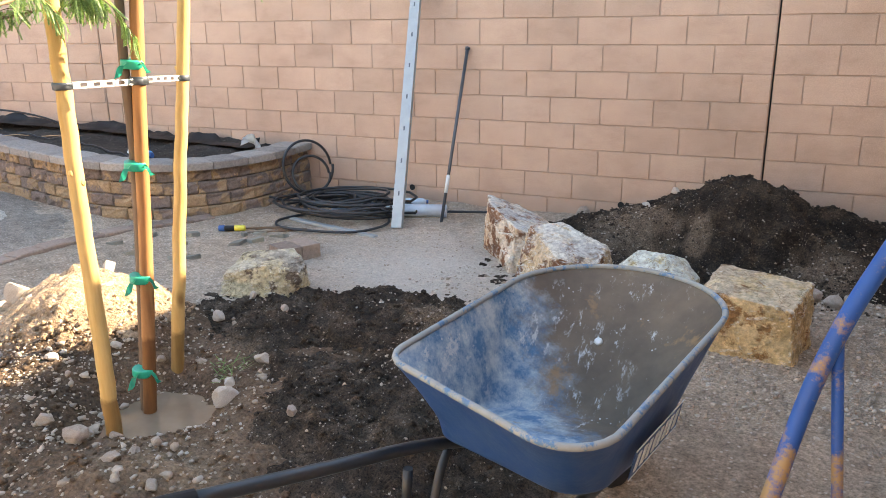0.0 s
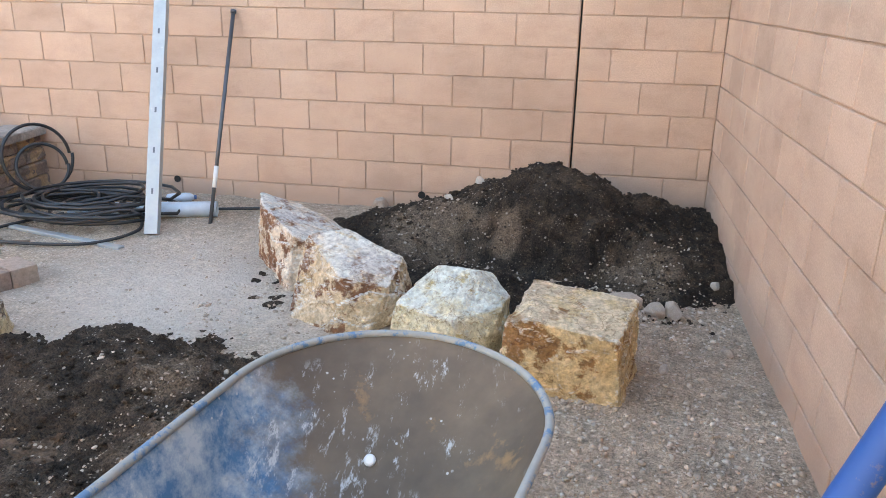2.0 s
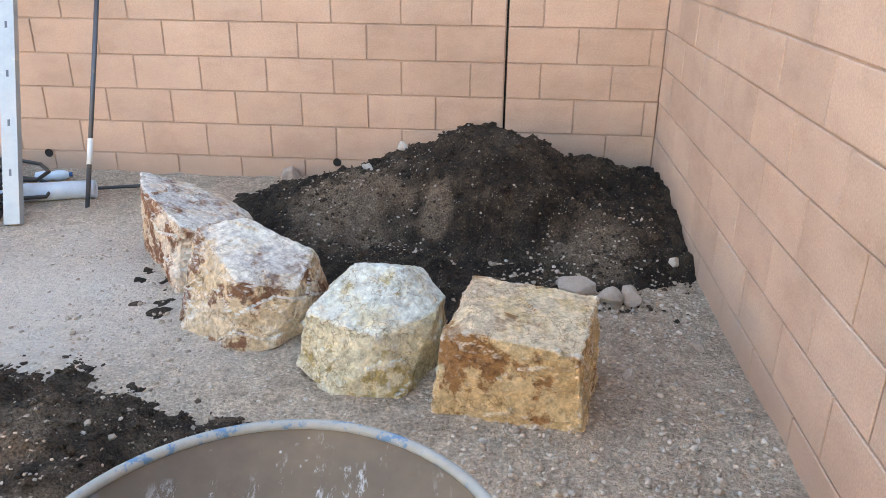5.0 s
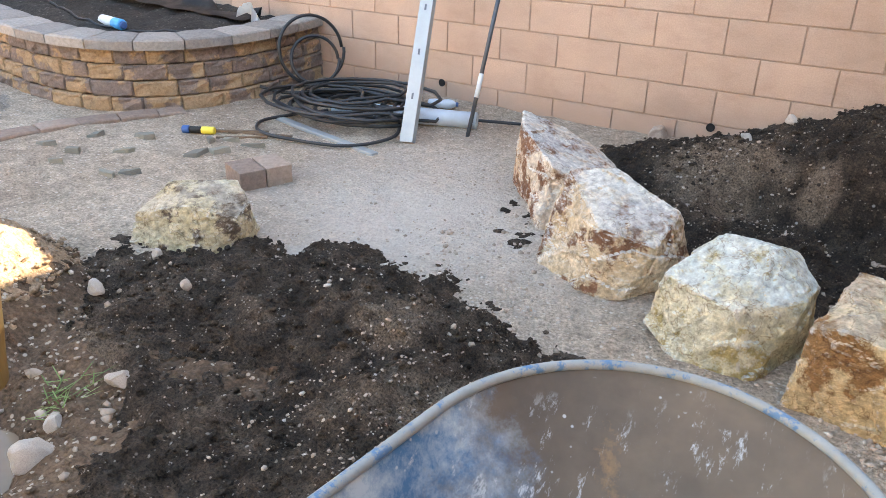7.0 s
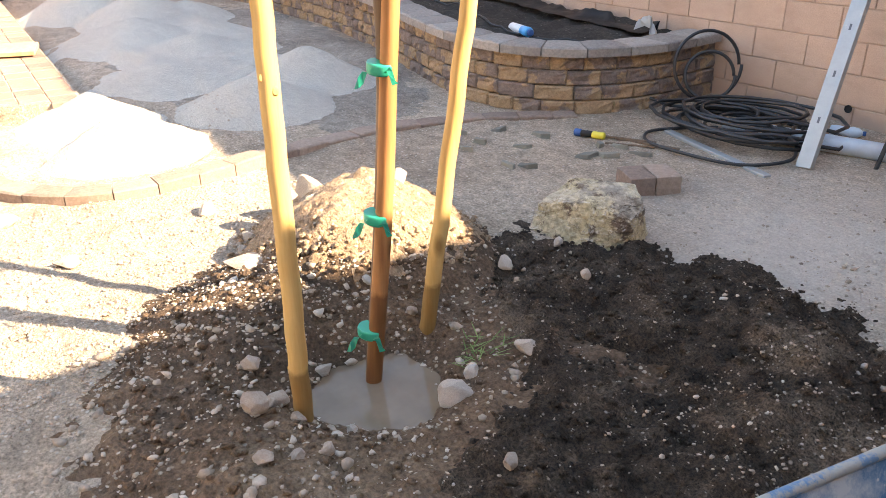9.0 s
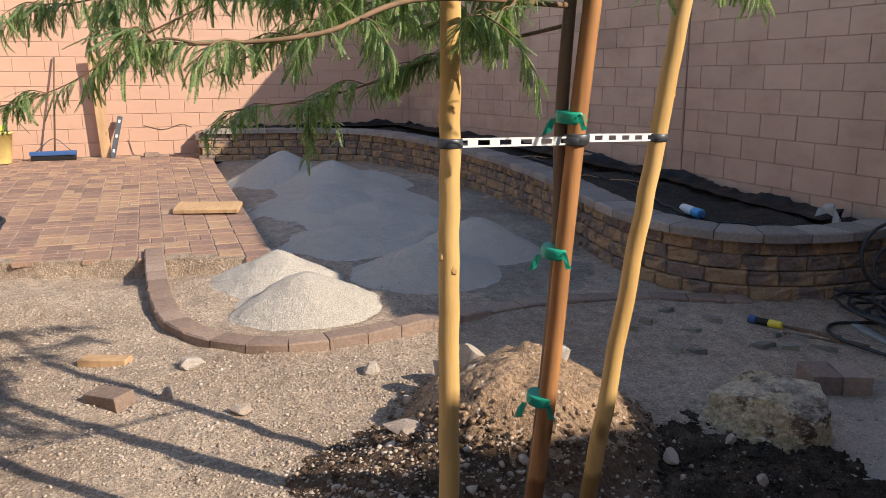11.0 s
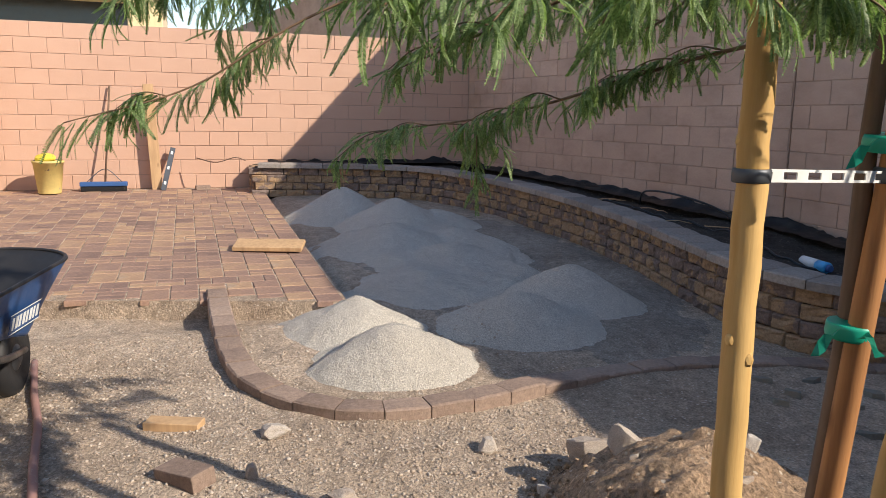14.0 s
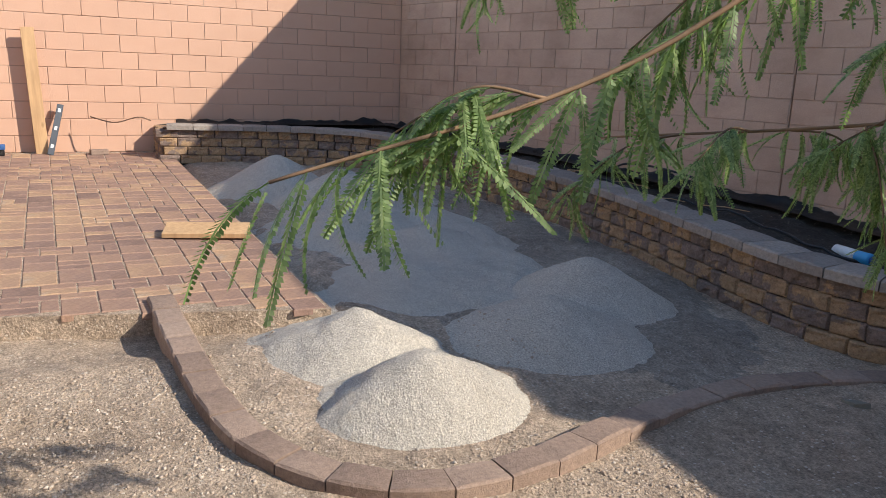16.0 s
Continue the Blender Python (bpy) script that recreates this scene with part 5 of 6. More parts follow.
part("shaft", tube([ra, rb], 0.0125, 0.014, sides=10), M_STEEL, rod)
part("tip", tube([rb, rb + (rb - ra).normalized() * 0.02], 0.020, sides=10), M_STEEL, rod)
part("sticker", tube([ra.lerp(rb, 0.17), ra.lerp(rb, 0.27)], 0.0150, sides=10), M_WHITE, rod, "scuffed pale sticker")

bm = tube([(-4.10, -0.80, 0.055), (-3.20, -0.52, 0.055)], 0.052, sides=20)
solid("plastic_pipe", bm, M_PVC, "short pale blue plastic pipe lying on the dirt", "pipe", m=Matrix.Translation((0, 0, surf(-3.6, -0.65) - 0.005)))
bottle = thing("water_bottle", "crushed clear-blue plastic bottle lying by the wall", "bottle", (-3.60, -0.27, surf(-3.6, -0.27) + 0.035), 25)
part("bottle_body", lathe([(0.012, -0.10), (0.030, -0.095), (0.034, -0.05), (0.027, -0.01), (0.034, 0.03), (0.030, 0.06), (0.013, 0.09)], 16), M_PVC, bottle).matrix_world = pose(-3.60, -0.27, surf(-3.6, -0.27) + 0.033, 0, 90, 25)
part("bottle_cap", lathe([(0.015, 0.088), (0.015, 0.105)], 14), M_BLUE, bottle, "blue cap").matrix_world = pose(-3.60, -0.27, surf(-3.6, -0.27) + 0.033, 0, 90, 25)

hose = thing("irrigation_hose", "loosely coiled black irrigation hose beside the planter", "hose")
rng = random.Random(12)
pts = []
for i in range(13 * 14):
    t = i / 14
    ang = t * 2 * math.pi
    k = int(t)
    r = 0.34 + 0.12 * math.sin(k * 1.7) + 0.03 * math.sin(ang * 2 + k)
    cx, cy = -4.04 + 0.14 * math.sin(k * 2.3), -0.74 + 0.10 * math.cos(k * 1.1)
    x, y = cx + r * 1.12 * math.cos(ang), cy + r * 0.80 * math.sin(ang)
    pts.append((x, y, 0.028 + 0.009 * t + 0.02 * max(0, math.sin(ang + 1.2)) * (k % 3)))
part("coil", tube(pts, 0.0115, sides=7), M_HOSE, hose)
for (cx, cy, cz, r, tilt, turn) in ((-4.60, -0.42, 0.30, 0.235, 78, 62), (-4.55, -0.44, 0.24, 0.165, 72, 50)):
    m = pose(cx, cy, cz, tilt, 0, turn)
    loop = [m @ Vector((r * math.cos(a), r * math.sin(a), 0.04 * a / 6)) for a in (2 * math.pi * k / 40 for k in range(41))]
    part("upright_loop", tube(loop, 0.0115, sides=8), M_HOSE, hose)
g0 = surf(-4.0, -1.2)
part("loose_end", tube(smooth_line([(-3.62, -0.75, 0.05), (-3.48, -1.02, 0.03), (-3.62, -1.28, 0.018), (-3.95, -1.37, 0.018), (-4.22, -1.36, 0.018), (-4.36, -1.20, 0.018), (-4.30, -1.0, 0.02), (-4.1, -0.86, 0.05)], 10), 0.0105, sides=8), M_HOSE, hose)
part("loose_end", tube(smooth_line([(-3.75, -0.55, 0.08), (-3.4, -0.44, 0.02), (-3.1, -0.36, 0.018), (-2.92, -0.30, 0.018)], 10), 0.0105, sides=8), M_HOSE, hose)
part("loose_end", tube(smooth_line([(-4.40, -0.65, 0.08), (-4.62, -0.72, 0.06), (-4.74, -0.80, 0.1)], 8), 0.0105, sides=8), M_HOSE, hose)

# steel bar, paver pair, marker, chips
solid("steel_angle", box(0.96, 0.05, 0.022, (0, 0, 0), 0.003), M_GALV, "grey steel strip lying on the dirt", "steel strip", m=pose(-3.89, -1.17, surf(-3.89, -1.17) - 0.001, 0, 0, -14))
for i, (dx, rz) in enumerate(((-0.072, 66), (0.070, 64.5))):
    solid("loose_paver", box(0.135, 0.205, 0.10, (0, 0, 0), 0.006, 2), M_CURB, "loose reddish brown concrete paver on the dirt", "paver", "pair of loose pavers", "", pose(-3.68 + dx * 0.41, -1.93 + dx * 0.91, surf(-3.66, -1.95) - 0.004, 0, 0, rz))
marker = thing("marking_paint_tube", "yellow and blue tube lying on the dirt", "tube")
mm = pose(-4.52, -1.56, surf(-4.52, -1.56) + 0.024, 0, 90, 24)
for z0, z1, r, m_, nm, lb in ((-0.10, -0.055, 0.024, M_BLUE, "cap", "blue cap"), (-0.055, 0.02, 0.021, M_BLACK, "barrel", "dark barrel"), (0.02, 0.10, 0.023, M_YELPRINT, "label_band", "yellow printed band")):
    part(nm, lathe([(r * 0.85, z0), (r, z0 + 0.005), (r, z1 - 0.005), (r * 0.85, z1)], 16), m_, marker, lb).matrix_world = mm
CHIPS = [(-5.05, -2.2, 0.14, 0.07, 20), (-4.84, -2.18, 0.18, 0.09, -15), (-4.62, -2.02, 0.15, 0.07, 40), (-4.40, -2.30, 0.20, 0.06, -8), (-4.33, -2.22, 0.14, 0.06, 30), (-4.24, -1.84, 0.16, 0.09, 60), (-4.17, -1.74, 0.17, 0.12, 15),
         (-4.70, -1.80, 0.17, 0.12, 5), (-4.36, -1.62, 0.13, 0.05, -40), (-4.28, -1.55, 0.14, 0.05, 10), (-4.95, -1.95, 0.12, 0.07, 70), (-4.75, -2.35, 0.16, 0.06, 0), (-4.1, -1.55, 0.18, 0.04, 25)]


def shard_bm(seed):
    """A flat angular flake, 1 across, standing on z = 0, with a tilted top."""
    rng = random.Random(seed)
    n = rng.choice((4, 5, 5))
    ring = [(0.5 * rng.uniform(0.75, 1.05) * math.cos(a), 0.5 * rng.uniform(0.75, 1.05) * math.sin(a)) for a in (2 * math.pi * (k + rng.uniform(-0.25, 0.25)) / n for k in range(n))]
    b = bmesh.new()
    low = [b.verts.new((x, y, 0)) for x, y in ring]
    top = [b.verts.new((x * 0.90 + 0.02, y * 0.90, 0.75 + 0.45 * x + rng.uniform(-0.12, 0.12))) for x, y in ring]
    for k in range(n):
        b.faces.new((low[k], low[(k + 1) % n], top[(k + 1) % n], top[k]))
    b.faces.new(low[::-1])
    b.faces.new(top)
    bmesh.ops.triangulate(b, faces=[f for f in b.faces if len(f.verts) > 4])
    return b


CHIP_MESH = [mesh_of(shard_bm(200 + i), "stone_chip", M_SLATE) for i in range(5)]
for i, (x, y, w, d_, rz) in enumerate(CHIPS):
    ob = part("stone_chip", CHIP_MESH[i % 5], None, None, "flat grey-brown stone chip lying on the dirt")
    tagged(ob, "", "stone chip", "flat stone chips")
    ob.matrix_world = pose(x, y, surf(x, y) - 0.006, 0, 0, rz) @ Matrix.Diagonal((w, d_, 0.035, 1))
for i, (x, y, rz, l) in enumerate(((-4.32, -1.42, 30, 0.34), (-4.20, -1.38, 22, 0.40), (-4.25, -1.48, 36, 0.3))):
    solid("wood_strip", box(l, 0.018, 0.012, (0, 0, 0), 0.002), M_BARK, "thin dark wooden strip on the dirt", "wood strip", "loose wood strips", "", pose(x, y, surf(x, y) + 0.001, 0, 0, rz))

can = thing("spray_can", "white and blue can lying on the planter soil", "can")
mc = pose(-6.02, -0.93, bed_soil(-6.02, -0.93) + 0.036, 0, 90, -10)
for z0, z1, r, m_, nm, lb in ((-0.16, 0.02, 0.040, M_WHITE, "can_body", "white can body"), (0.02, 0.13, 0.040, M_SKYBLUE, "can_label", "bright blue band"), (0.13, 0.16, 0.026, M_BLUE, "can_cap", "blue cap")):
    part(nm, lathe([(r * 0.8, z0), (r, z0 + 0.006), (r, z1 - 0.006), (r * 0.8, z1)], 18), m_, can, lb).matrix_world = mc
drip = thing("drip_hose", "thin black drip hose trailing over the planter soil", "hose")
part("drip_line", tube([(p.x, p.y, bed_soil(p.x, p.y) + 0.012) for p in smooth_line([(-5.3, -0.7, 0), (-6.2, -1.0, 0), (-7.2, -0.7, 0), (-8.3, -0.75, 0), (-9.2, -0.9, 0), (-10.5, -0.95, 0)], 12)], 0.009, sides=7), M_HOSE, drip)
part("drip_loop", tube([(-8.2 + 0.75 * math.cos(a) , -0.62 + 0.12 * math.cos(a * 2), bed_soil(-8.2, -0.6) + 0.02 + 0.22 * max(0, math.sin(a))) for a in (math.pi * k / 24 for k in range(25))], 0.010, sides=7), M_HOSE, drip)
rng = random.Random(77)
for i in range(9):
    x, y = rng.uniform(-9.6, -7.4), rng.uniform(-0.95, -0.45)
    l, rz = rng.uniform(0.2, 0.5), rng.uniform(-30, 30)
    solid("dry_stick", tube([(-l / 2, 0, 0), (0, 0.01, 0.012), (l / 2, 0, 0.004)], 0.006, 0.003, sides=6), M_LUMBER, "dry pale stick on the planter soil", "stick", "dry sticks", "", pose(x, y, bed_soil(x, y) + 0.012, 0, 0, rz))

# ---- puddle ----
bm = bmesh.new()
c = bm.verts.new((-2.95, -3.96, 0.0))
loop = [bm.verts.new((-2.95 + 0.28 * math.cos(a) * (1 + 0.2 * fbm(math.cos(a), math.sin(a), 1.2, 3)), -3.96 + 0.26 * math.sin(a) * 0.85 * (1 + 0.2 * fbm(math.sin(a), math.cos(a), 1.3, 5)), 0.0)) for a in (2 * math.pi * k / 60 for k in range(60))]
for k in range(60):
    bm.faces.new((c, loop[k], loop[(k + 1) % 60]))
ob = solid("puddle", bm, M_WATER, "shallow muddy puddle round the tree's foot", "puddle", "", "stuff", pose(0, 0, -0.03))

# ---- the young tree, its stakes and ties ----
LP0, LP1 = Vector((-2.850, -4.232, -0.09)), Vector((-2.905, -4.20, 1.98))
RP0, RP1 = Vector((-3.100, -3.672, -0.09)), Vector((-3.068, -3.345, 2.05))


def pole(name, a, b, r, label, seed):
    st = thing(name, label, "stake", group="tree stakes")
    rng = random.Random(seed)
    line = [a.lerp(b, k / 30) + Vector((rng.uniform(-1, 1), rng.uniform(-1, 1), 0)) * 0.0025 for k in range(31)]
    part("pole", tube(line, r * 1.06, r * 0.94, sides=16), M_POLE, st)
    for k in range(7):
        q = a.lerp(b, rng.uniform(0.1, 0.95))
        ang = rng.uniform(0, 6.28)
        part("knot", rock_bm((0.02, 0.02, 0.028), seed + k, 3, 2), M_POLE, st).matrix_world = Matrix.Translation(q + Vector((math.cos(ang), math.sin(ang), 0)) * (r - 0.006))
    return st


pole("tree_stake", LP0, LP1, 0.027, "peeled yellow pine stake driven beside the young tree", 1)
pole("tree_stake", RP0, RP1, 0.027, "peeled yellow pine stake driven beside the young tree", 2)
TREE = thing("young_tree", "young feathery-leaved tree with slim reddish trunk, staked and freshly planted", "tree")
T0 = Vector((-2.995, -3.935, -0.10))
NURSERY = [T0 + Vector((0.0, 0.0, 0)), Vector((-2.995, -3.86, 0.53)), Vector((-2.98, -3.83, 0.98)), Vector((-2.965, -3.805, 1.36)), Vector((-2.955, -3.77, 1.75)), Vector((-2.96, -3.73, 2.05))]
part("nursery_stake", tube(smooth_line(NURSERY, 8), 0.027, 0.024, sides=14), M_TRUNK, TREE, "reddish round nursery stake tied to the trunk")
TRUNK = smooth_line([T0 + Vector((-0.036, 0.016, 0)), Vector((-3.035, -3.848, 0.53)), Vector((-3.020, -3.825, 0.98)), Vector((-3.005, -3.835, 1.36)), Vector((-3.000, -3.815, 1.75)), Vector((-3.0, -3.79, 2.15)), Vector((-2.98, -3.80, 2.7)), Vector((-2.95, -3.78, 3.3))], 8)
part("trunk", tube(TRUNK, 0.024, 0.011, sides=12), M_BARK, TREE)
for z in (0.13, 0.543, 0.974, 1.345, 1.80):
    i = min(range(len(NURSERY) * 8), key=lambda k: abs(smooth_line(NURSERY, 8)[min(k, len(NURSERY) * 8 - 8)].z - z))
    q = smooth_line(NURSERY, 8)[min(i, len(NURSERY) * 8 - 8)] + Vector((-0.017, -0.012, 0))
    band = part("tape_tie", lathe([(0.044, -0.016), (0.046, -0.010), (0.045, 0.010), (0.043, 0.017)], 20), M_GREEN, TREE, "green nursery tape knotted round stake and trunk")
    band.matrix_world = Matrix.Translation(q) @ pose(0, 0, 0, 6, 4, 36) @ Matrix.Diagonal((1.0, 0.78, 1, 1))
    for s, dr in ((1, -0.02), (-1, -0.035)):
        bmt = bmesh.new()
        rows = [[bmt.verts.new((0.043 + 0.038 * u, s * 0.012 * u + w, dr * u * 1.2 + 0.012 * math.sin(u * 5 + w * 90))) for w in (-0.009, 0.009)] for u in (0, 0.33, 0.66, 1)]
        for r_a, r_b in zip(rows, rows[1:]):
            bmt.faces.new((r_a[0], r_a[1], r_b[1], r_b[0]))
        bmesh.ops.solidify(bmt, geom=bmt.faces[:], thickness=0.0015)
        part("tape_tail", bmt, M_GREEN, band).matrix_world = Matrix.Translation(q) @ pose(0, 0, 0, 0, 0, -20 if s > 0 else -75)


def chain_tie(a, b, ra, rb):
    """A pale slotted tree tie between two uprights, buckled round each."""
    st = thing("chain_tie", "pale slotted plastic tree tie strapped between stake and trunk", "tree tie", group="tree ties")
    d = (b - a)
    ln = d.length
    n = 6
    m = Matrix.Translation(a) @ d.to_track_quat('X', 'Z').to_matrix().to_4x4()
    w, th = 0.023, 0.003
    part("strap_edge", box(ln, th, 0.005, (ln / 2, 0, w / 2 - 0.005)), M_WHITE, st).matrix_world = m
    part("strap_edge", box(ln, th, 0.005, (ln / 2, 0, -w / 2)), M_WHITE, st).matrix_world = m
    for k in range(n + 1):
        part("strap_rung", box(ln / n * 0.45, th * 0.9, w - 0.001, (ln * k / n, 0, -w / 2)), M_WHITE, st).matrix_world = m
    for c_, r in ((a, ra), (b, rb)):
        part("buckle_band", lathe([(r + 0.002, -0.012), (r + 0.004, -0.010), (r + 0.004, 0.010), (r + 0.002, 0.012)], 20), M_STEEL, st, "dark strap round the pole").matrix_world = Matrix.Translation(c_)
    return st


chain_tie(Vector((-2.888, -4.210, 1.308)), Vector((-2.968, -3.81, 1.295)), 0.028, 0.030)
chain_tie(Vector((-2.968, -3.806, 1.302)), Vector((-3.080, -3.462, 1.285)), 0.031, 0.028)


# ---- foliage ----
def pinna(n, bend, seed):
    """One feathery leaf strip along +x, 1 long, drooping by bend: verts and quads of its leaflets and its rib."""
    rng = random.Random(seed)
    V, F = [], []

    def spine(t):
        return Vector((t * (1 - 0.25 * bend * t), 0, -bend * t * t * 0.6))
    for k in range(n):
        t = 0.10 + 0.9 * k / n
        p = spine(t)
        ln = 0.078 * (1 - 0.55 * abs(t - 0.45) ** 1.5 * 2) * rng.uniform(0.85, 1.1)
        for s in (-1, 1):
            d = Vector((0.42, s * 0.85, -0.30 + rng.uniform(-0.12, 0.12))).normalized()
            w = Vector((0.85, -s * 0.42, 0.1)).normalized() * 0.024
            i = len(V)
            V += [p + w * -0.5, p + d * ln * 0.55 - w * 0.75, p + d * ln, p + d * ln * 0.5 + w * 0.75]
            F.append((i, i + 1, i + 2, i + 3))
    for k in range(6):
        a, b = spine(k / 6), spine((k + 1) / 6)
        i = len(V)
        o = Vector((0, 0.008, 0))
        V += [a - o, b - o, b + o, a + o]
        F.append((i, i + 1, i + 2, i + 3))
    return np.array([tuple(v) for v in V]), np.array(F)


PINNAE = [pinna(26, b, i) for i, b in enumerate((0.15, 0.45, 0.8, 1.1))]
rng = random.Random(21)
leaf_v, leaf_f, base_i = [], [], 0
twig_bm = bmesh.new()


def add_leaf(p, d, length):
    """A leaf of two to four strips spreading from p about the way d."""
    global base_i
    for k in range(rng.choice((2, 3, 3))):
        e = (d + Vector((rng.uniform(-0.75, 0.75), rng.uniform(-0.75, 0.75), rng.uniform(-0.8, 0.1)))).normalized()
        V, F = PINNAE[rng.randrange(4)]
        side = e.cross(Vector((0, 0, 1)))
        if side.length < 0.05:
            side = Vector((1, 0, 0))
        side.normalize()
        roll = rng.uniform(-0.7, 0.7)
        up = side.cross(e)
        side, up = side * math.cos(roll) + up * math.sin(roll), up * math.cos(roll) - side * math.sin(roll)
        M = np.array([tuple(e), tuple(side), tuple(up)]) * (length * rng.uniform(0.7, 1.15))
        leaf_v.append(V @ M + np.array(tuple(p)))
        leaf_f.append(F + base_i)
        base_i += len(V)


def branch(points, r, leaf_from=0.25, subs=6, length=0.12, sub_len=0.36):
    line = smooth_line(points, 10)
    tube(line, r, r * 0.28, sides=7, bm=twig_bm)
    n = len(line)
    total = sum((b - a).length for a, b in zip(line, line[1:]))
    step = max(1, int(0.026 / (total / n)))
    for i in range(int(n * leaf_from), n):
        d = (line[min(i + 1, n - 1)] - line[max(i - 1, 0)]).normalized()
        for _ in range(1):
            add_leaf(line[i], (d * 0.5 + Vector((rng.gauss(0, 0.6), rng.gauss(0, 0.6), rng.uniform(-0.7, 0.1)))).normalized(), length)
    for s in range(subs):
        i = int(n * (leaf_from + (0.92 - leaf_from) * (s + 0.5) / subs))
        d = (line[min(i + 1, n - 1)] - line[i - 1]).normalized()
        out = (d * 0.7 + Vector((rng.gauss(0, 0.55), rng.gauss(0, 0.55), rng.uniform(-0.25, 0.25)))).normalized()
        l = sub_len * rng.uniform(0.6, 1.1)
        tw = smooth_line([line[i], line[i] + out * l * 0.5 + Vector((0, 0, 0.01)), line[i] + out * l + Vector((0, 0, -0.05 * l / 0.3))], 7)
        tube(tw, r * 0.38, r * 0.15, sides=5, bm=twig_bm)
        for k in range(2, len(tw)):
            dd = (tw[k] - tw[k - 1]).normalized()
            for _ in range(1):
                add_leaf(tw[k], (dd * 0.5 + Vector((rng.gauss(0, 0.55), rng.gauss(0, 0.55), rng.uniform(-0.8, 0.05)))).normalized(), length)


def on_trunk(z):
    return min(TRUNK, key=lambda p: abs(p.z - z))


V3 = Vector
# the long low limbs
branch([on_trunk(1.80), V3((-3.16, -4.35, 1.80)), V3((-3.36, -4.85, 1.60)), V3((-3.44, -5.10, 1.45)), V3((-3.465, -5.34, 1.375))], 0.0042, 0.22, 3, 0.092, 0.14)
branch([on_trunk(1.60), V3((-3.30, -4.05, 1.53)), V3((-3.65, -4.33, 1.41)), V3((-4.06, -4.64, 1.345))], 0.006, 0.2, 13, 0.088, 0.20)
branch([on_trunk(1.86), V3((-3.2, -4.35, 1.84)), V3((-3.42, -4.90, 1.70)), V3((-3.56, -5.20, 1.64))], 0.006, 0.25, 10, 0.088, 0.22)
branch([on_trunk(1.92), V3((-3.5, -4.25, 1.95)), V3((-3.95, -4.75, 1.82)), V3((-4.15, -5.0, 1.72))], 0.006, 0.25, 9, 0.088, 0.22)
branch([on_trunk(1.66), V3((-2.72, -4.33, 1.63)), V3((-2.62, -4.58, 1.55)), V3((-2.64, -4.80, 1.53)), V3((-2.68, -4.95, 1.54))], 0.008, 0.35, 5, 0.075, 0.12)
branch([on_trunk(1.72), V3((-3.16, -4.25, 1.68)), V3((-3.42, -4.68, 1.50))], 0.007, 0.3, 7, 0.095, 0.22)
branch([on_trunk(1.80), V3((-2.78, -3.74, 1.82)), V3((-2.66, -3.66, 1.76)), V3((-2.60, -3.62, 1.68))], 0.005, 0.45, 2, 0.09, 0.14)
branch([on_trunk(1.85), V3((-3.3, -3.6, 1.98)), V3((-3.62, -3.4, 1.85))], 0.007, 0.3, 6, 0.095, 0.22)
branch([on_trunk(1.75), V3((-2.86, -4.15, 1.75)), V3((-2.80, -4.42, 1.64)), V3((-2.93, -4.68, 1.66))], 0.006, 0.3, 6, 0.08, 0.13)
branch([on_trunk(1.86), V3((-3.05, -4.3, 1.92)), V3((-3.02, -4.65, 1.80)), V3((-2.98, -4.9, 1.70))], 0.006, 0.3, 6, 0.08, 0.13)
branch([on_trunk(1.70), V3((-2.90, -3.98, 1.72)), V3((-2.80, -4.10, 1.62)), V3((-2.76, -4.22, 1.60))], 0.006, 0.35, 5, 0.095, 0.16)
branch([on_trunk(1.80), V3((-3.2, -3.95, 1.80)), V3((-3.45, -4.05, 1.62)), V3((-3.6, -4.1, 1.68))], 0.006, 0.35, 5, 0.085, 0.13)
for end, z0, l in ((V3((-3.35, -4.60, 1.80)), 1.95, 0.1), (V3((-3.65, -4.30, 1.76)), 1.92, 0.1), (V3((-2.70, -4.50, 1.74)), 1.90, 0.1), (V3((-3.05, -4.72, 1.74)), 1.98, 0.1), (V3((-3.5, -4.45, 1.92)), 2.05, 0.1), (V3((-2.75, -3.75, 1.80)), 1.95, 0.1), (V3((-3.2, -4.15, 1.80)), 1.95, 0.1)):
    s0 = on_trunk(z0)
    branch([s0, s0.lerp(end, 0.4) + V3((0, 0, 0.08)), s0.lerp(end, 0.75) + V3((0, 0, 0.05)), end], 0.006, 0.3, 7, l, 0.24)
# the crown above
for k in range(12):
    ang = k * 2.4
    z = 1.95 + 0.10 * k
    r = (0.78 - 0.035 * k) * rng.uniform(0.8, 1.1)
    p0 = on_trunk(z)
    d = V3((math.cos(ang), math.sin(ang), 0))
    branch([p0, p0 + d * r * 0.5 + V3((0, 0, 0.22)), p0 + d * r * 0.85 + V3((0, 0, 0.16)), p0 + d * r * 1.08 + V3((0, 0, 0.02))], 0.007, 0.3, 5, 0.095, 0.22)
tagged(part("branchwork", twig_bm, M_TWIG, TREE, "thin green-brown limbs and twigs"), kind="stuff")
lv, lf = np.concatenate(leaf_v), np.concatenate(leaf_f)
me = bpy.data.meshes.new("crown")
me.vertices.add(len(lv))
me.vertices.foreach_set("co", lv.ravel().astype(np.float32))
me.loops.add(len(lf) * 4)
me.loops.foreach_set("vertex_index", lf.ravel().astype(np.int32))
me.polygons.add(len(lf))
me.polygons.foreach_set("loop_start", np.arange(0, len(lf) * 4, 4, dtype=np.int32))
me.update(calc_edges=True)
me.materials.append(M_LEAF)
part("crown", me, None, TREE, "drooping feathery green leaves")

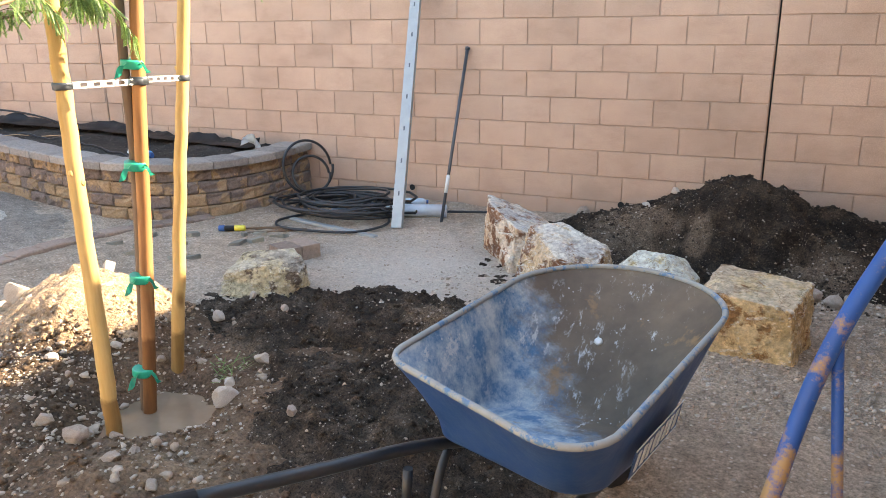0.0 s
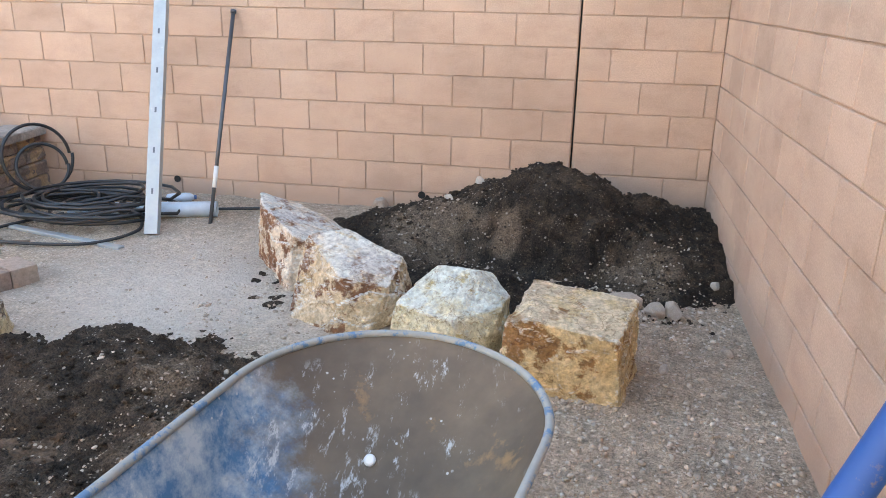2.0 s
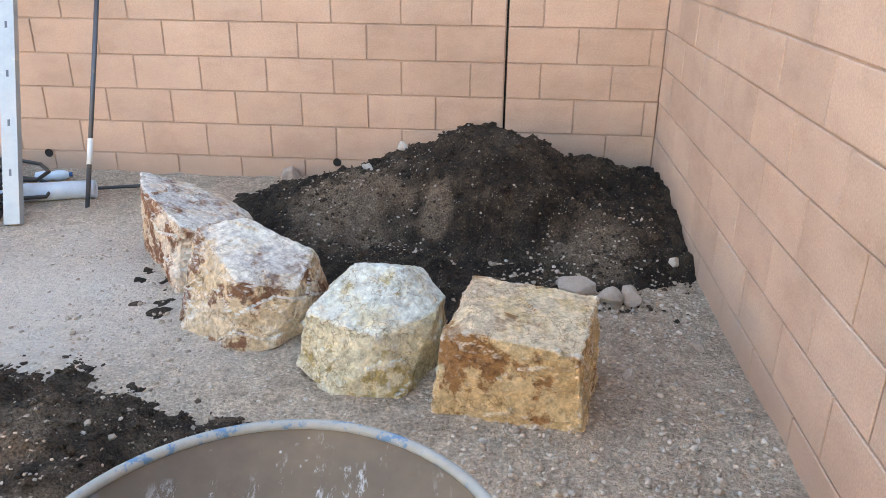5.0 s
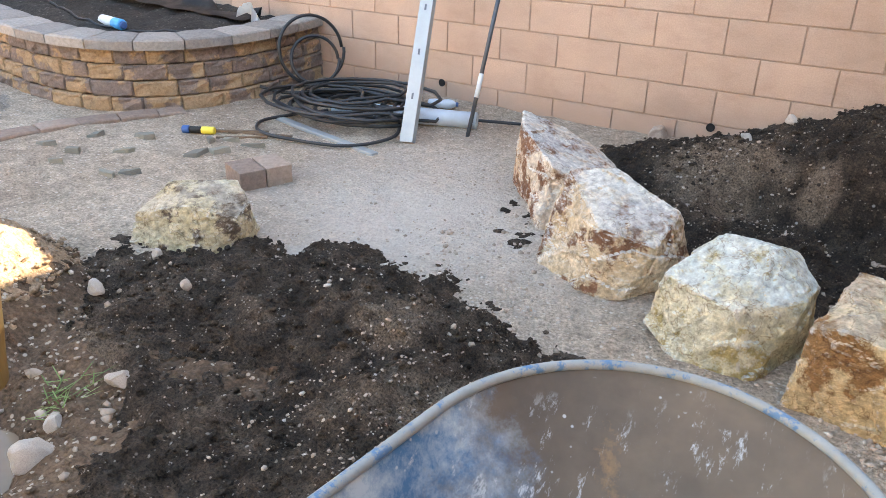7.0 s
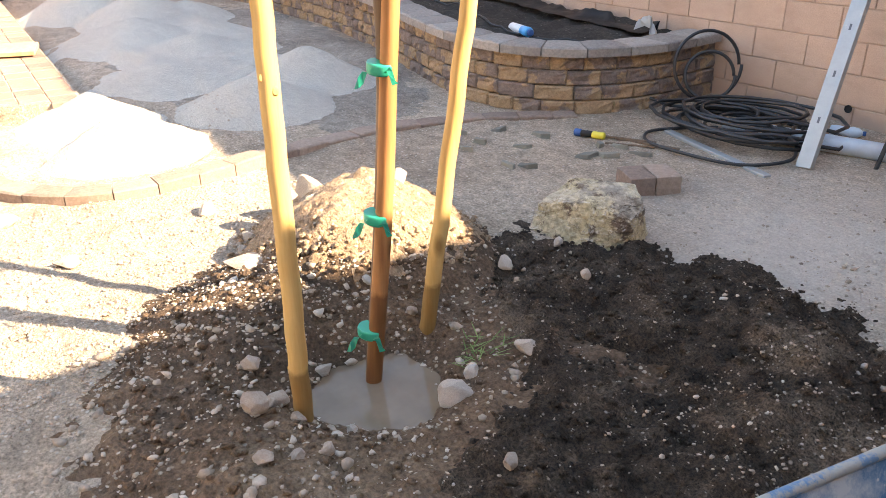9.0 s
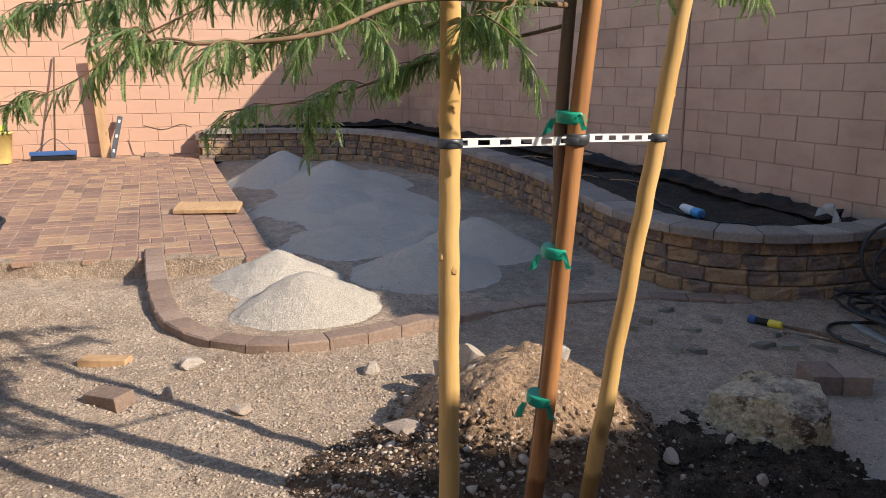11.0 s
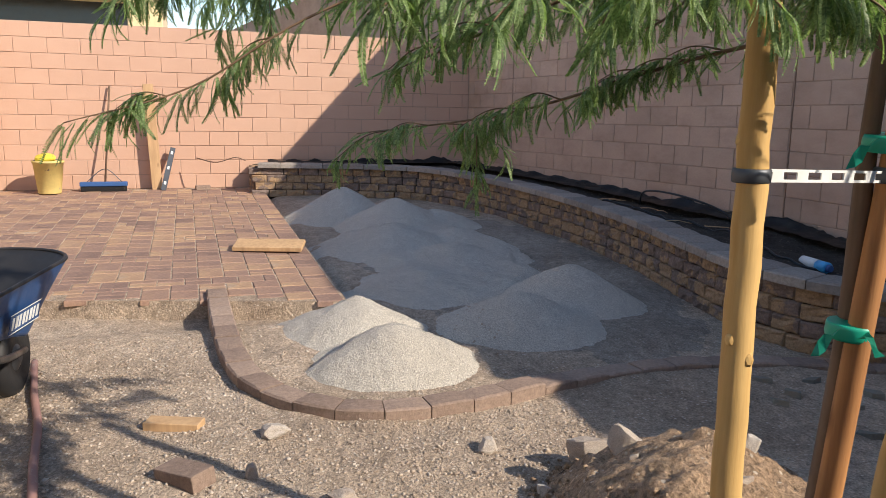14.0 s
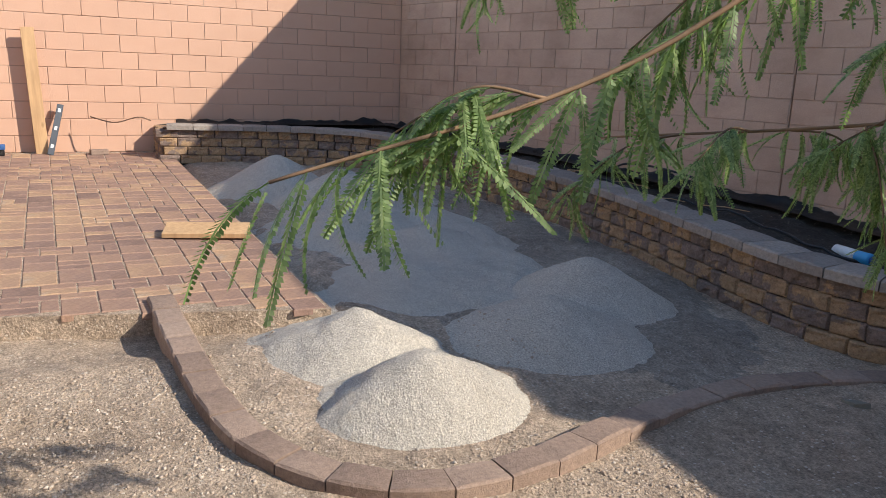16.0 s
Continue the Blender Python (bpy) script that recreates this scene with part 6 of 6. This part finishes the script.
# ---- far end of the yard ----
ez = terrace_z(-13.2)
copy = copy_thing(barrow, pose(-9.60, -4.86, 0.0, 0, 0, 90))
tagged(copy, "blue steel wheelbarrow with dark rim parked beside the terrace")
copy.location.z = 0.015
for o in copy.children_recursive:
    if o.name.startswith(("rim", "tray_lining")):
        o.material_slots[0].link = 'OBJECT'
        o.material_slots[0].material = M_RUBBER
gh = thing("garden_hose", "dusty reddish rubber hose lying on the dirt", "hose")
part("hose_line", tube([(p.x, p.y, surf(p.x, p.y) + 0.016) for p in smooth_line([(-6.3, -5.95, 0), (-5.85, -5.88, 0), (-5.4, -5.79, 0), (-5.0, -5.74, 0), (-4.6, -5.69, 0), (-4.1, -5.72, 0), (-3.6, -5.9, 0)], 12)], 0.018, sides=10), mat("reddish_rubber", plain((0.30, 0.17, 0.15), 0.7, 0, 0.3, (0.36, 0.28, 0.24), 0.55)), gh)
solid("wood_offcut", box(0.25, 0.09, 0.04, (0, 0, 0), 0.003), M_LUMBER, "short lumber offcut lying on the dirt", "offcut", m=pose(-5.24, -5.22, surf(-5.24, -5.22) - 0.003, 0, 0, 68))
solid("loose_paver", box(0.11, 0.22, 0.07, (0, 0, 0), 0.006, 2), M_CURB, "loose reddish brown paver lying on sunlit dirt", "paver", m=pose(-4.70, -5.17, surf(-4.7, -5.17) - 0.012, 6, 4, -50))
solid("board", box(0.62, 0.24, 0.038, (0, 0, 0), 0.003), M_LUMBER, "short plank lying across the pavers' edge", "board", m=pose(-8.85, -4.44, terrace_z(-8.85) + 0.030, 0, 0, 72) @ pose(0, 0, 0, 10, 0, 0))

# stepped return of the neighbouring tall wall past the yard's end
d_ = Vector((FAR_X - XBEND, FAR_Y, 0)).normalized()
n0 = Vector((FAR_X, FAR_Y, 0)) + d_ * 0.26
bm = box(26, 0.2, 4.6, (-13, 0.10, -0.2))
ob = solid("wall_neighbour", bm, M_BLOCK, "tall block wall running on behind the neighbouring lot", "wall", "", "structure", Matrix.Translation(n0) @ pose(0, 0, 0, 0, 0, math.degrees(math.atan2(-d_.y, -d_.x))))
# unseen boxes added behind the block faces to stop sun leaking through the corners
solid("wall_corner", box(0.3, 0.5, 4.1, (FAR_X - 0.16, FAR_Y + 0.10, -0.1)), M_MORTAR, "unseen filler box added behind the wall corner against light leaks", "wall", "", "structure")
solid("wall_corner", box(0.3, 0.3, 3.25, (0.16, 0.16, -0.1)), M_MORTAR, "unseen filler box added behind the wall corner against light leaks", "wall", "", "structure")
solid("wall_corner", box(0.3, 0.26, 3.9, (XBEND, 0.15, -0.1)), M_MORTAR, "unseen filler box added behind the wall corner against light leaks", "wall", "", "structure")

col = thing("patio_column", "pale stucco patio column standing at the terrace's end", "column", (0, 0, 0))
part("shaft", box(0.40, 0.40, 3.1, (-12.95, -7.72, ez - 0.02), 0.02, 2), M_TAN, col)
part("base", box(0.46, 0.46, 0.16, (-12.95, -7.72, ez - 0.02), 0.015, 2), M_TAN, col)
bucket = thing("bucket", "dusty yellow plastic bucket of tools on the terrace", "bucket")
by0, bx0 = -6.86, -13.0
part("pail", lathe([(0.135, 0), (0.14, 0.01), (0.185, 0.40), (0.195, 0.40), (0.195, 0.43), (0.18, 0.43), (0.175, 0.38), (0.13, 0.02)], 28), M_YELLOW, bucket).matrix_world = pose(bx0, by0, ez)
part("handle", tube([(bx0 + 0.03, by0 - 0.19 * math.cos(a), ez + 0.40 + 0.19 * math.sin(a) * 0.3) for a in (math.pi * k / 16 for k in range(17))], 0.005, sides=6), M_STEEL, bucket, "wire handle")
for i in range(4):
    part("printed_bar", box(0.004, 0.05 + 0.02 * (i % 2), 0.022, (bx0 + 0.172 - 0.012 * i, by0 + 0.01, ez + 0.31 - 0.06 * i)), M_RUSTY, bucket, "dark printed bar")
solid("tool_bag", rock_bm((0.24, 0.26, 0.16), 310, 5, 3, 0.2), M_YELPRINT, "crumpled yellow sack in the bucket", "sack", m=pose(bx0, by0 - 0.03, ez + 0.37))
broom = thing("push_broom", "push broom with blue head leaning on the end wall", "broom")
part("head", box(0.10, 0.60, 0.06, (-13.18, -6.22, ez + 0.07), 0.012, 2), M_BLUE, broom, "blue broom head")
part("bristles", box(0.07, 0.58, 0.07, (-13.18, -6.22, ez + 0.002), 0.004), M_BLACK, broom, "dark bristles")
part("handle", tube([(-13.18, -6.20, ez + 0.12), (-13.41, -6.10, ez + 1.42)], 0.013, sides=10), M_BARK, broom, "long wooden handle")
part("brace", tube(smooth_line([(-13.18, -6.44, ez + 0.12), (-13.21, -6.2, ez + 0.30), (-13.18, -5.98, ez + 0.12)], 8), 0.006, sides=7), M_STEEL, broom, "wire brace")
solid("plank", box(0.14, 0.035, 1.46, (0, 0, 0), 0.004), M_LUMBER, "long plank leaning upright on the end wall", "plank", m=pose(-13.30, -5.54, ez, 0, -2.5, 90))
lev = thing("spirit_level", "grey spirit level leaning on the end wall", "level")
ml = pose(-13.2, -5.46, ez, 0, -14, 0) @ pose(0, 0, 0, -14, 0, 0)
part("beam", box(0.03, 0.07, 0.62, (0, 0, 0), 0.003), M_STEEL, lev).matrix_world = ml
for z in (0.08, 0.30, 0.52):
    part("vial", box(0.034, 0.035, 0.05, (0, 0, z), 0.004), M_WHITE, lev, "pale vial window").matrix_world = ml
solid("loose_paver", box(0.10, 0.2, 0.06, (0, 0, 0), 0.006, 2), M_CURB, "loose reddish brown paver by the end wall", "paver", m=pose(-13.2, -4.93, ez, 0, 0, 10))
solid("tie_wire", tube(smooth_line([(-13.2, -5.0, ez + 0.45), (-13.0, -4.75, ez + 0.40), (-12.9, -4.5, ez + 0.47), (-12.95, -4.35, ez + 0.43)], 8), 0.008, sides=6), M_RUSTY, "bent rusty rod sticking out over the planter end", "rod")

# ---- neighbour's house beyond the end wall ----
house = thing("house", "tan stucco house with shaded patio beyond the end wall", "house")
part("wall", box(0.3, 9.0, 5.4, (-24.5, -10.0, 0)), M_TAN, house)
part("post", box(0.35, 0.78, 5.0, (-22.0, -5.95, 0), 0.02), M_CREAM, house, "cream stucco post")
part("beam", box(0.4, 9.0, 0.5, (-22.0, -10.0, 4.30), 0.02), M_CREAM, house, "cream stucco beam")
part("patio_ceiling", box(2.6, 9.0, 0.12, (-23.2, -10.0, 4.75)), M_TAN, house)
win = part("window", box(0.06, 3.2, 1.6, (-24.32, -8.0, 2.6)), M_GLASSDARK, house, "dark window")
part("window_frame", box(0.05, 3.4, 0.08, (-24.30, -8.0, 4.2)), M_CREAM, win)
roof = bmesh.new()
rp = [(-21.4, 4.85), (-26.5, 6.6), (-26.5, 6.75), (-21.3, 5.02)]
e0 = [roof.verts.new((x, -5.35, z)) for x, z in rp]
e1 = [roof.verts.new((x, -14.6, z)) for x, z in rp]
for k in range(4):
    roof.faces.new((e0[k], e0[(k + 1) % 4], e1[(k + 1) % 4], e1[k]))
roof.faces.new(e0[::-1])
roof.faces.new(e1)
bmesh.ops.recalc_face_normals(roof, faces=roof.faces[:])
part("roof", roof, M_ROOF, house, "brown tile roof with eave")
for i in range(30):
    part("roof_tile", tube([(-21.32, -5.4 - i * 0.31, 5.04), (-26.4, -5.4 - i * 0.31, 6.78)], 0.07, sides=8), M_ROOF, house)

# the house behind the walker, and the yard's last side
solid("wall_house", box(16, 0.25, 3.4, (-5.5, -11.2, -0.1)), M_TAN, "plain tan stucco house wall closing the yard", "wall", "", "structure")

# ---- tufts and twigs on the soil ----
rng = random.Random(41)
tuft = bmesh.new()
for k in range(46):
    a, l = rng.uniform(0, 6.28), rng.uniform(0.04, 0.09)
    c = Vector((-2.86 + rng.gauss(0, 0.03), -3.60 + rng.gauss(0, 0.04), 0))
    c.z = surf(c.x, c.y) + 0.002
    d = Vector((math.cos(a), math.sin(a), rng.uniform(0.05, 0.6))) * l
    w = Vector((-math.sin(a), math.cos(a), 0)) * 0.002
    q = [tuft.verts.new(c - w), tuft.verts.new(c + w), tuft.verts.new(c + d * 0.6 + w), tuft.verts.new(c + d), tuft.verts.new(c + d * 0.6 - w)]
    tuft.faces.new(q)
solid("grass_tuft", tuft, M_LEAF, "small green weed tuft beside the stake", "weed", "", "stuff")

# ---- gravel over the dirt ----
ico = bmesh.new()
bmesh.ops.create_icosphere(ico, subdivisions=1, radius=1.0)
ico.verts.ensure_lookup_table()
IV = np.array([tuple(v.co) for v in ico.verts])
IF = np.array([[v.index for v in f.verts] for f in ico.faces])
ico.free()


def scatter(name, spots, material, label, seed):
    r = np.random.RandomState(seed)
    n = len(spots)
    P = np.array(spots)
    jit = 1 + 0.28 * r.randn(n, len(IV), 1)
    S = P[:, 3][:, None, None] * np.stack([np.ones(n), r.uniform(0.6, 1, n), r.uniform(0.45, 0.8, n)], 1)[:, None, :]
    ang = r.uniform(0, 6.28, n)
    V = IV[None] * np.clip(jit, 0.6, 1.5) * S
    c, s = np.cos(ang)[:, None], np.sin(ang)[:, None]
    V = np.stack([V[..., 0] * c - V[..., 1] * s, V[..., 0] * s + V[..., 1] * c, V[..., 2]], -1) + P[:, None, :3]
    F = (IF[None] + (np.arange(n) * len(IV))[:, None, None]).reshape(-1, 3)
    me = bpy.data.meshes.new(name)
    V = V.reshape(-1, 3)
    me.vertices.add(len(V))
    me.vertices.foreach_set("co", V.ravel().astype(np.float32))
    me.loops.add(len(F) * 3)
    me.loops.foreach_set("vertex_index", F.ravel().astype(np.int32))
    me.polygons.add(len(F))
    me.polygons.foreach_set("loop_start", np.arange(0, len(F) * 3, 3, dtype=np.int32))
    me.update(calc_edges=True)
    me.materials.append(material)
    return tagged(new(name, me), label, "gravel", "", "stuff")


rng = random.Random(99)
spots = []


def strew(n, x0, x1, y0, y1, lo, hi, ok=None, bias=2.2):
    for _ in range(n):
        x, y = rng.uniform(x0, x1), rng.uniform(y0, y1)
        if ok and not ok(x, y):
            continue
        if x > -0.02 or y > -0.02 or bool(-5.4 < x < -4.8 and y > -1.4):
            continue
        s = lo + (hi - lo) * rng.random() ** bias
        spots.append((x, y, surf(x, y) + s * 0.15, s))


strew(11000, -5.0, -0.03, -5.2, -0.03, 0.0025, 0.010, lambda x, y: fbm(x, y, 1.7, 6) + rng.random() > 0.45 and dark_z(x, y) < 0.0 and pile_z(x, y) < 0.0, 3)
strew(2600, -3.95, -2.0, -4.9, -2.9, 0.0025, 0.011, lambda x, y: dark_z(x, y) < 0.03, 3)
strew(420, -3.7, -2.3, -4.9, -3.4, 0.006, 0.024, lambda x, y: dark_z(x, y) < 0.03, 3)
strew(2600, -1.0, -0.03, -3.2, -0.9, 0.003, 0.016, lambda x, y: pile_z(x, y) < 0.02)
strew(500, -2.4, -0.1, -1.75, -1.0, 0.003, 0.012, lambda x, y: pile_z(x, y) < 0.03)
strew(420, -2.0, -1.25, -1.35, -0.6, 0.003, 0.010)
strew(380, -0.75, -0.15, -1.6, -0.95, 0.003, 0.010)
strew(90, -2.2, -0.03, -1.5, -0.03, 0.002, 0.007)
strew(500, -2.3, -1.5, -3.6, -2.9, 0.003, 0.009)
strew(700, -2.6, -0.8, -2.8, -1.6, 0.003, 0.014)
strew(1300, -3.4, -1.4, -4.3, -2.3, 0.002, 0.007)
strew(26000, -6.6, -3.3, -6.3, -3.4, 0.002, 0.0105, lambda x, y: not (x < -5.1 and y > -4.9), 3.2)
strew(900, -6.9, -5.2, -4.9, -3.3, 0.003, 0.012, lambda x, y: lit_sand_z(x, y) < 0.0)
strew(420, -4.6, -3.0, -4.4, -2.9, 0.004, 0.018, None, 3)
scatter("gravel", spots, M_GRAVEL, "loose pale gravel strewn over the dirt", 4)

# crumbs and clods of compost
spots = []
strew(6500, -3.6, -1.5, -4.0, -2.1, 0.003, 0.016, lambda x, y: dark_z(x, y) > -0.012 * rng.random() ** 2 and dark_z(x, y) > red_z(x, y) - 0.02 * rng.random(), 2.8)
strew(6500, -2.3, -0.03, -1.7, -0.03, 0.003, 0.015, lambda x, y: pile_z(x, y) > -0.03 * rng.random() ** 2, 2.8)
scatter("compost_crumbs", spots, M_DARK, "crumbly dark compost clods", 6)
spots = []
strew(3200, -4.3, -1.9, -5.0, -2.9, 0.004, 0.020, lambda x, y: red_z(x, y) > 0.0 and dark_z(x, y) < 0.02, 2.4)
scatter("soil_crumbs", spots, M_RED, "reddish brown soil clods round the tree", 7)
spots = []
strew(5200, -4.5, -3.3, -4.1, -2.9, 0.003, 0.018, lambda x, y: math.hypot((x + 3.90) / 0.56, (y + 3.50) / 0.5) < 0.75 + 0.4 * rng.random(), 2.4)
scatter("dug_soil_clods", [(x, y, z + 0.012, s) for x, y, z, s in spots], M_DUG_LIT, "clods on the dug soil in the same sunlit orange-tan", 9)
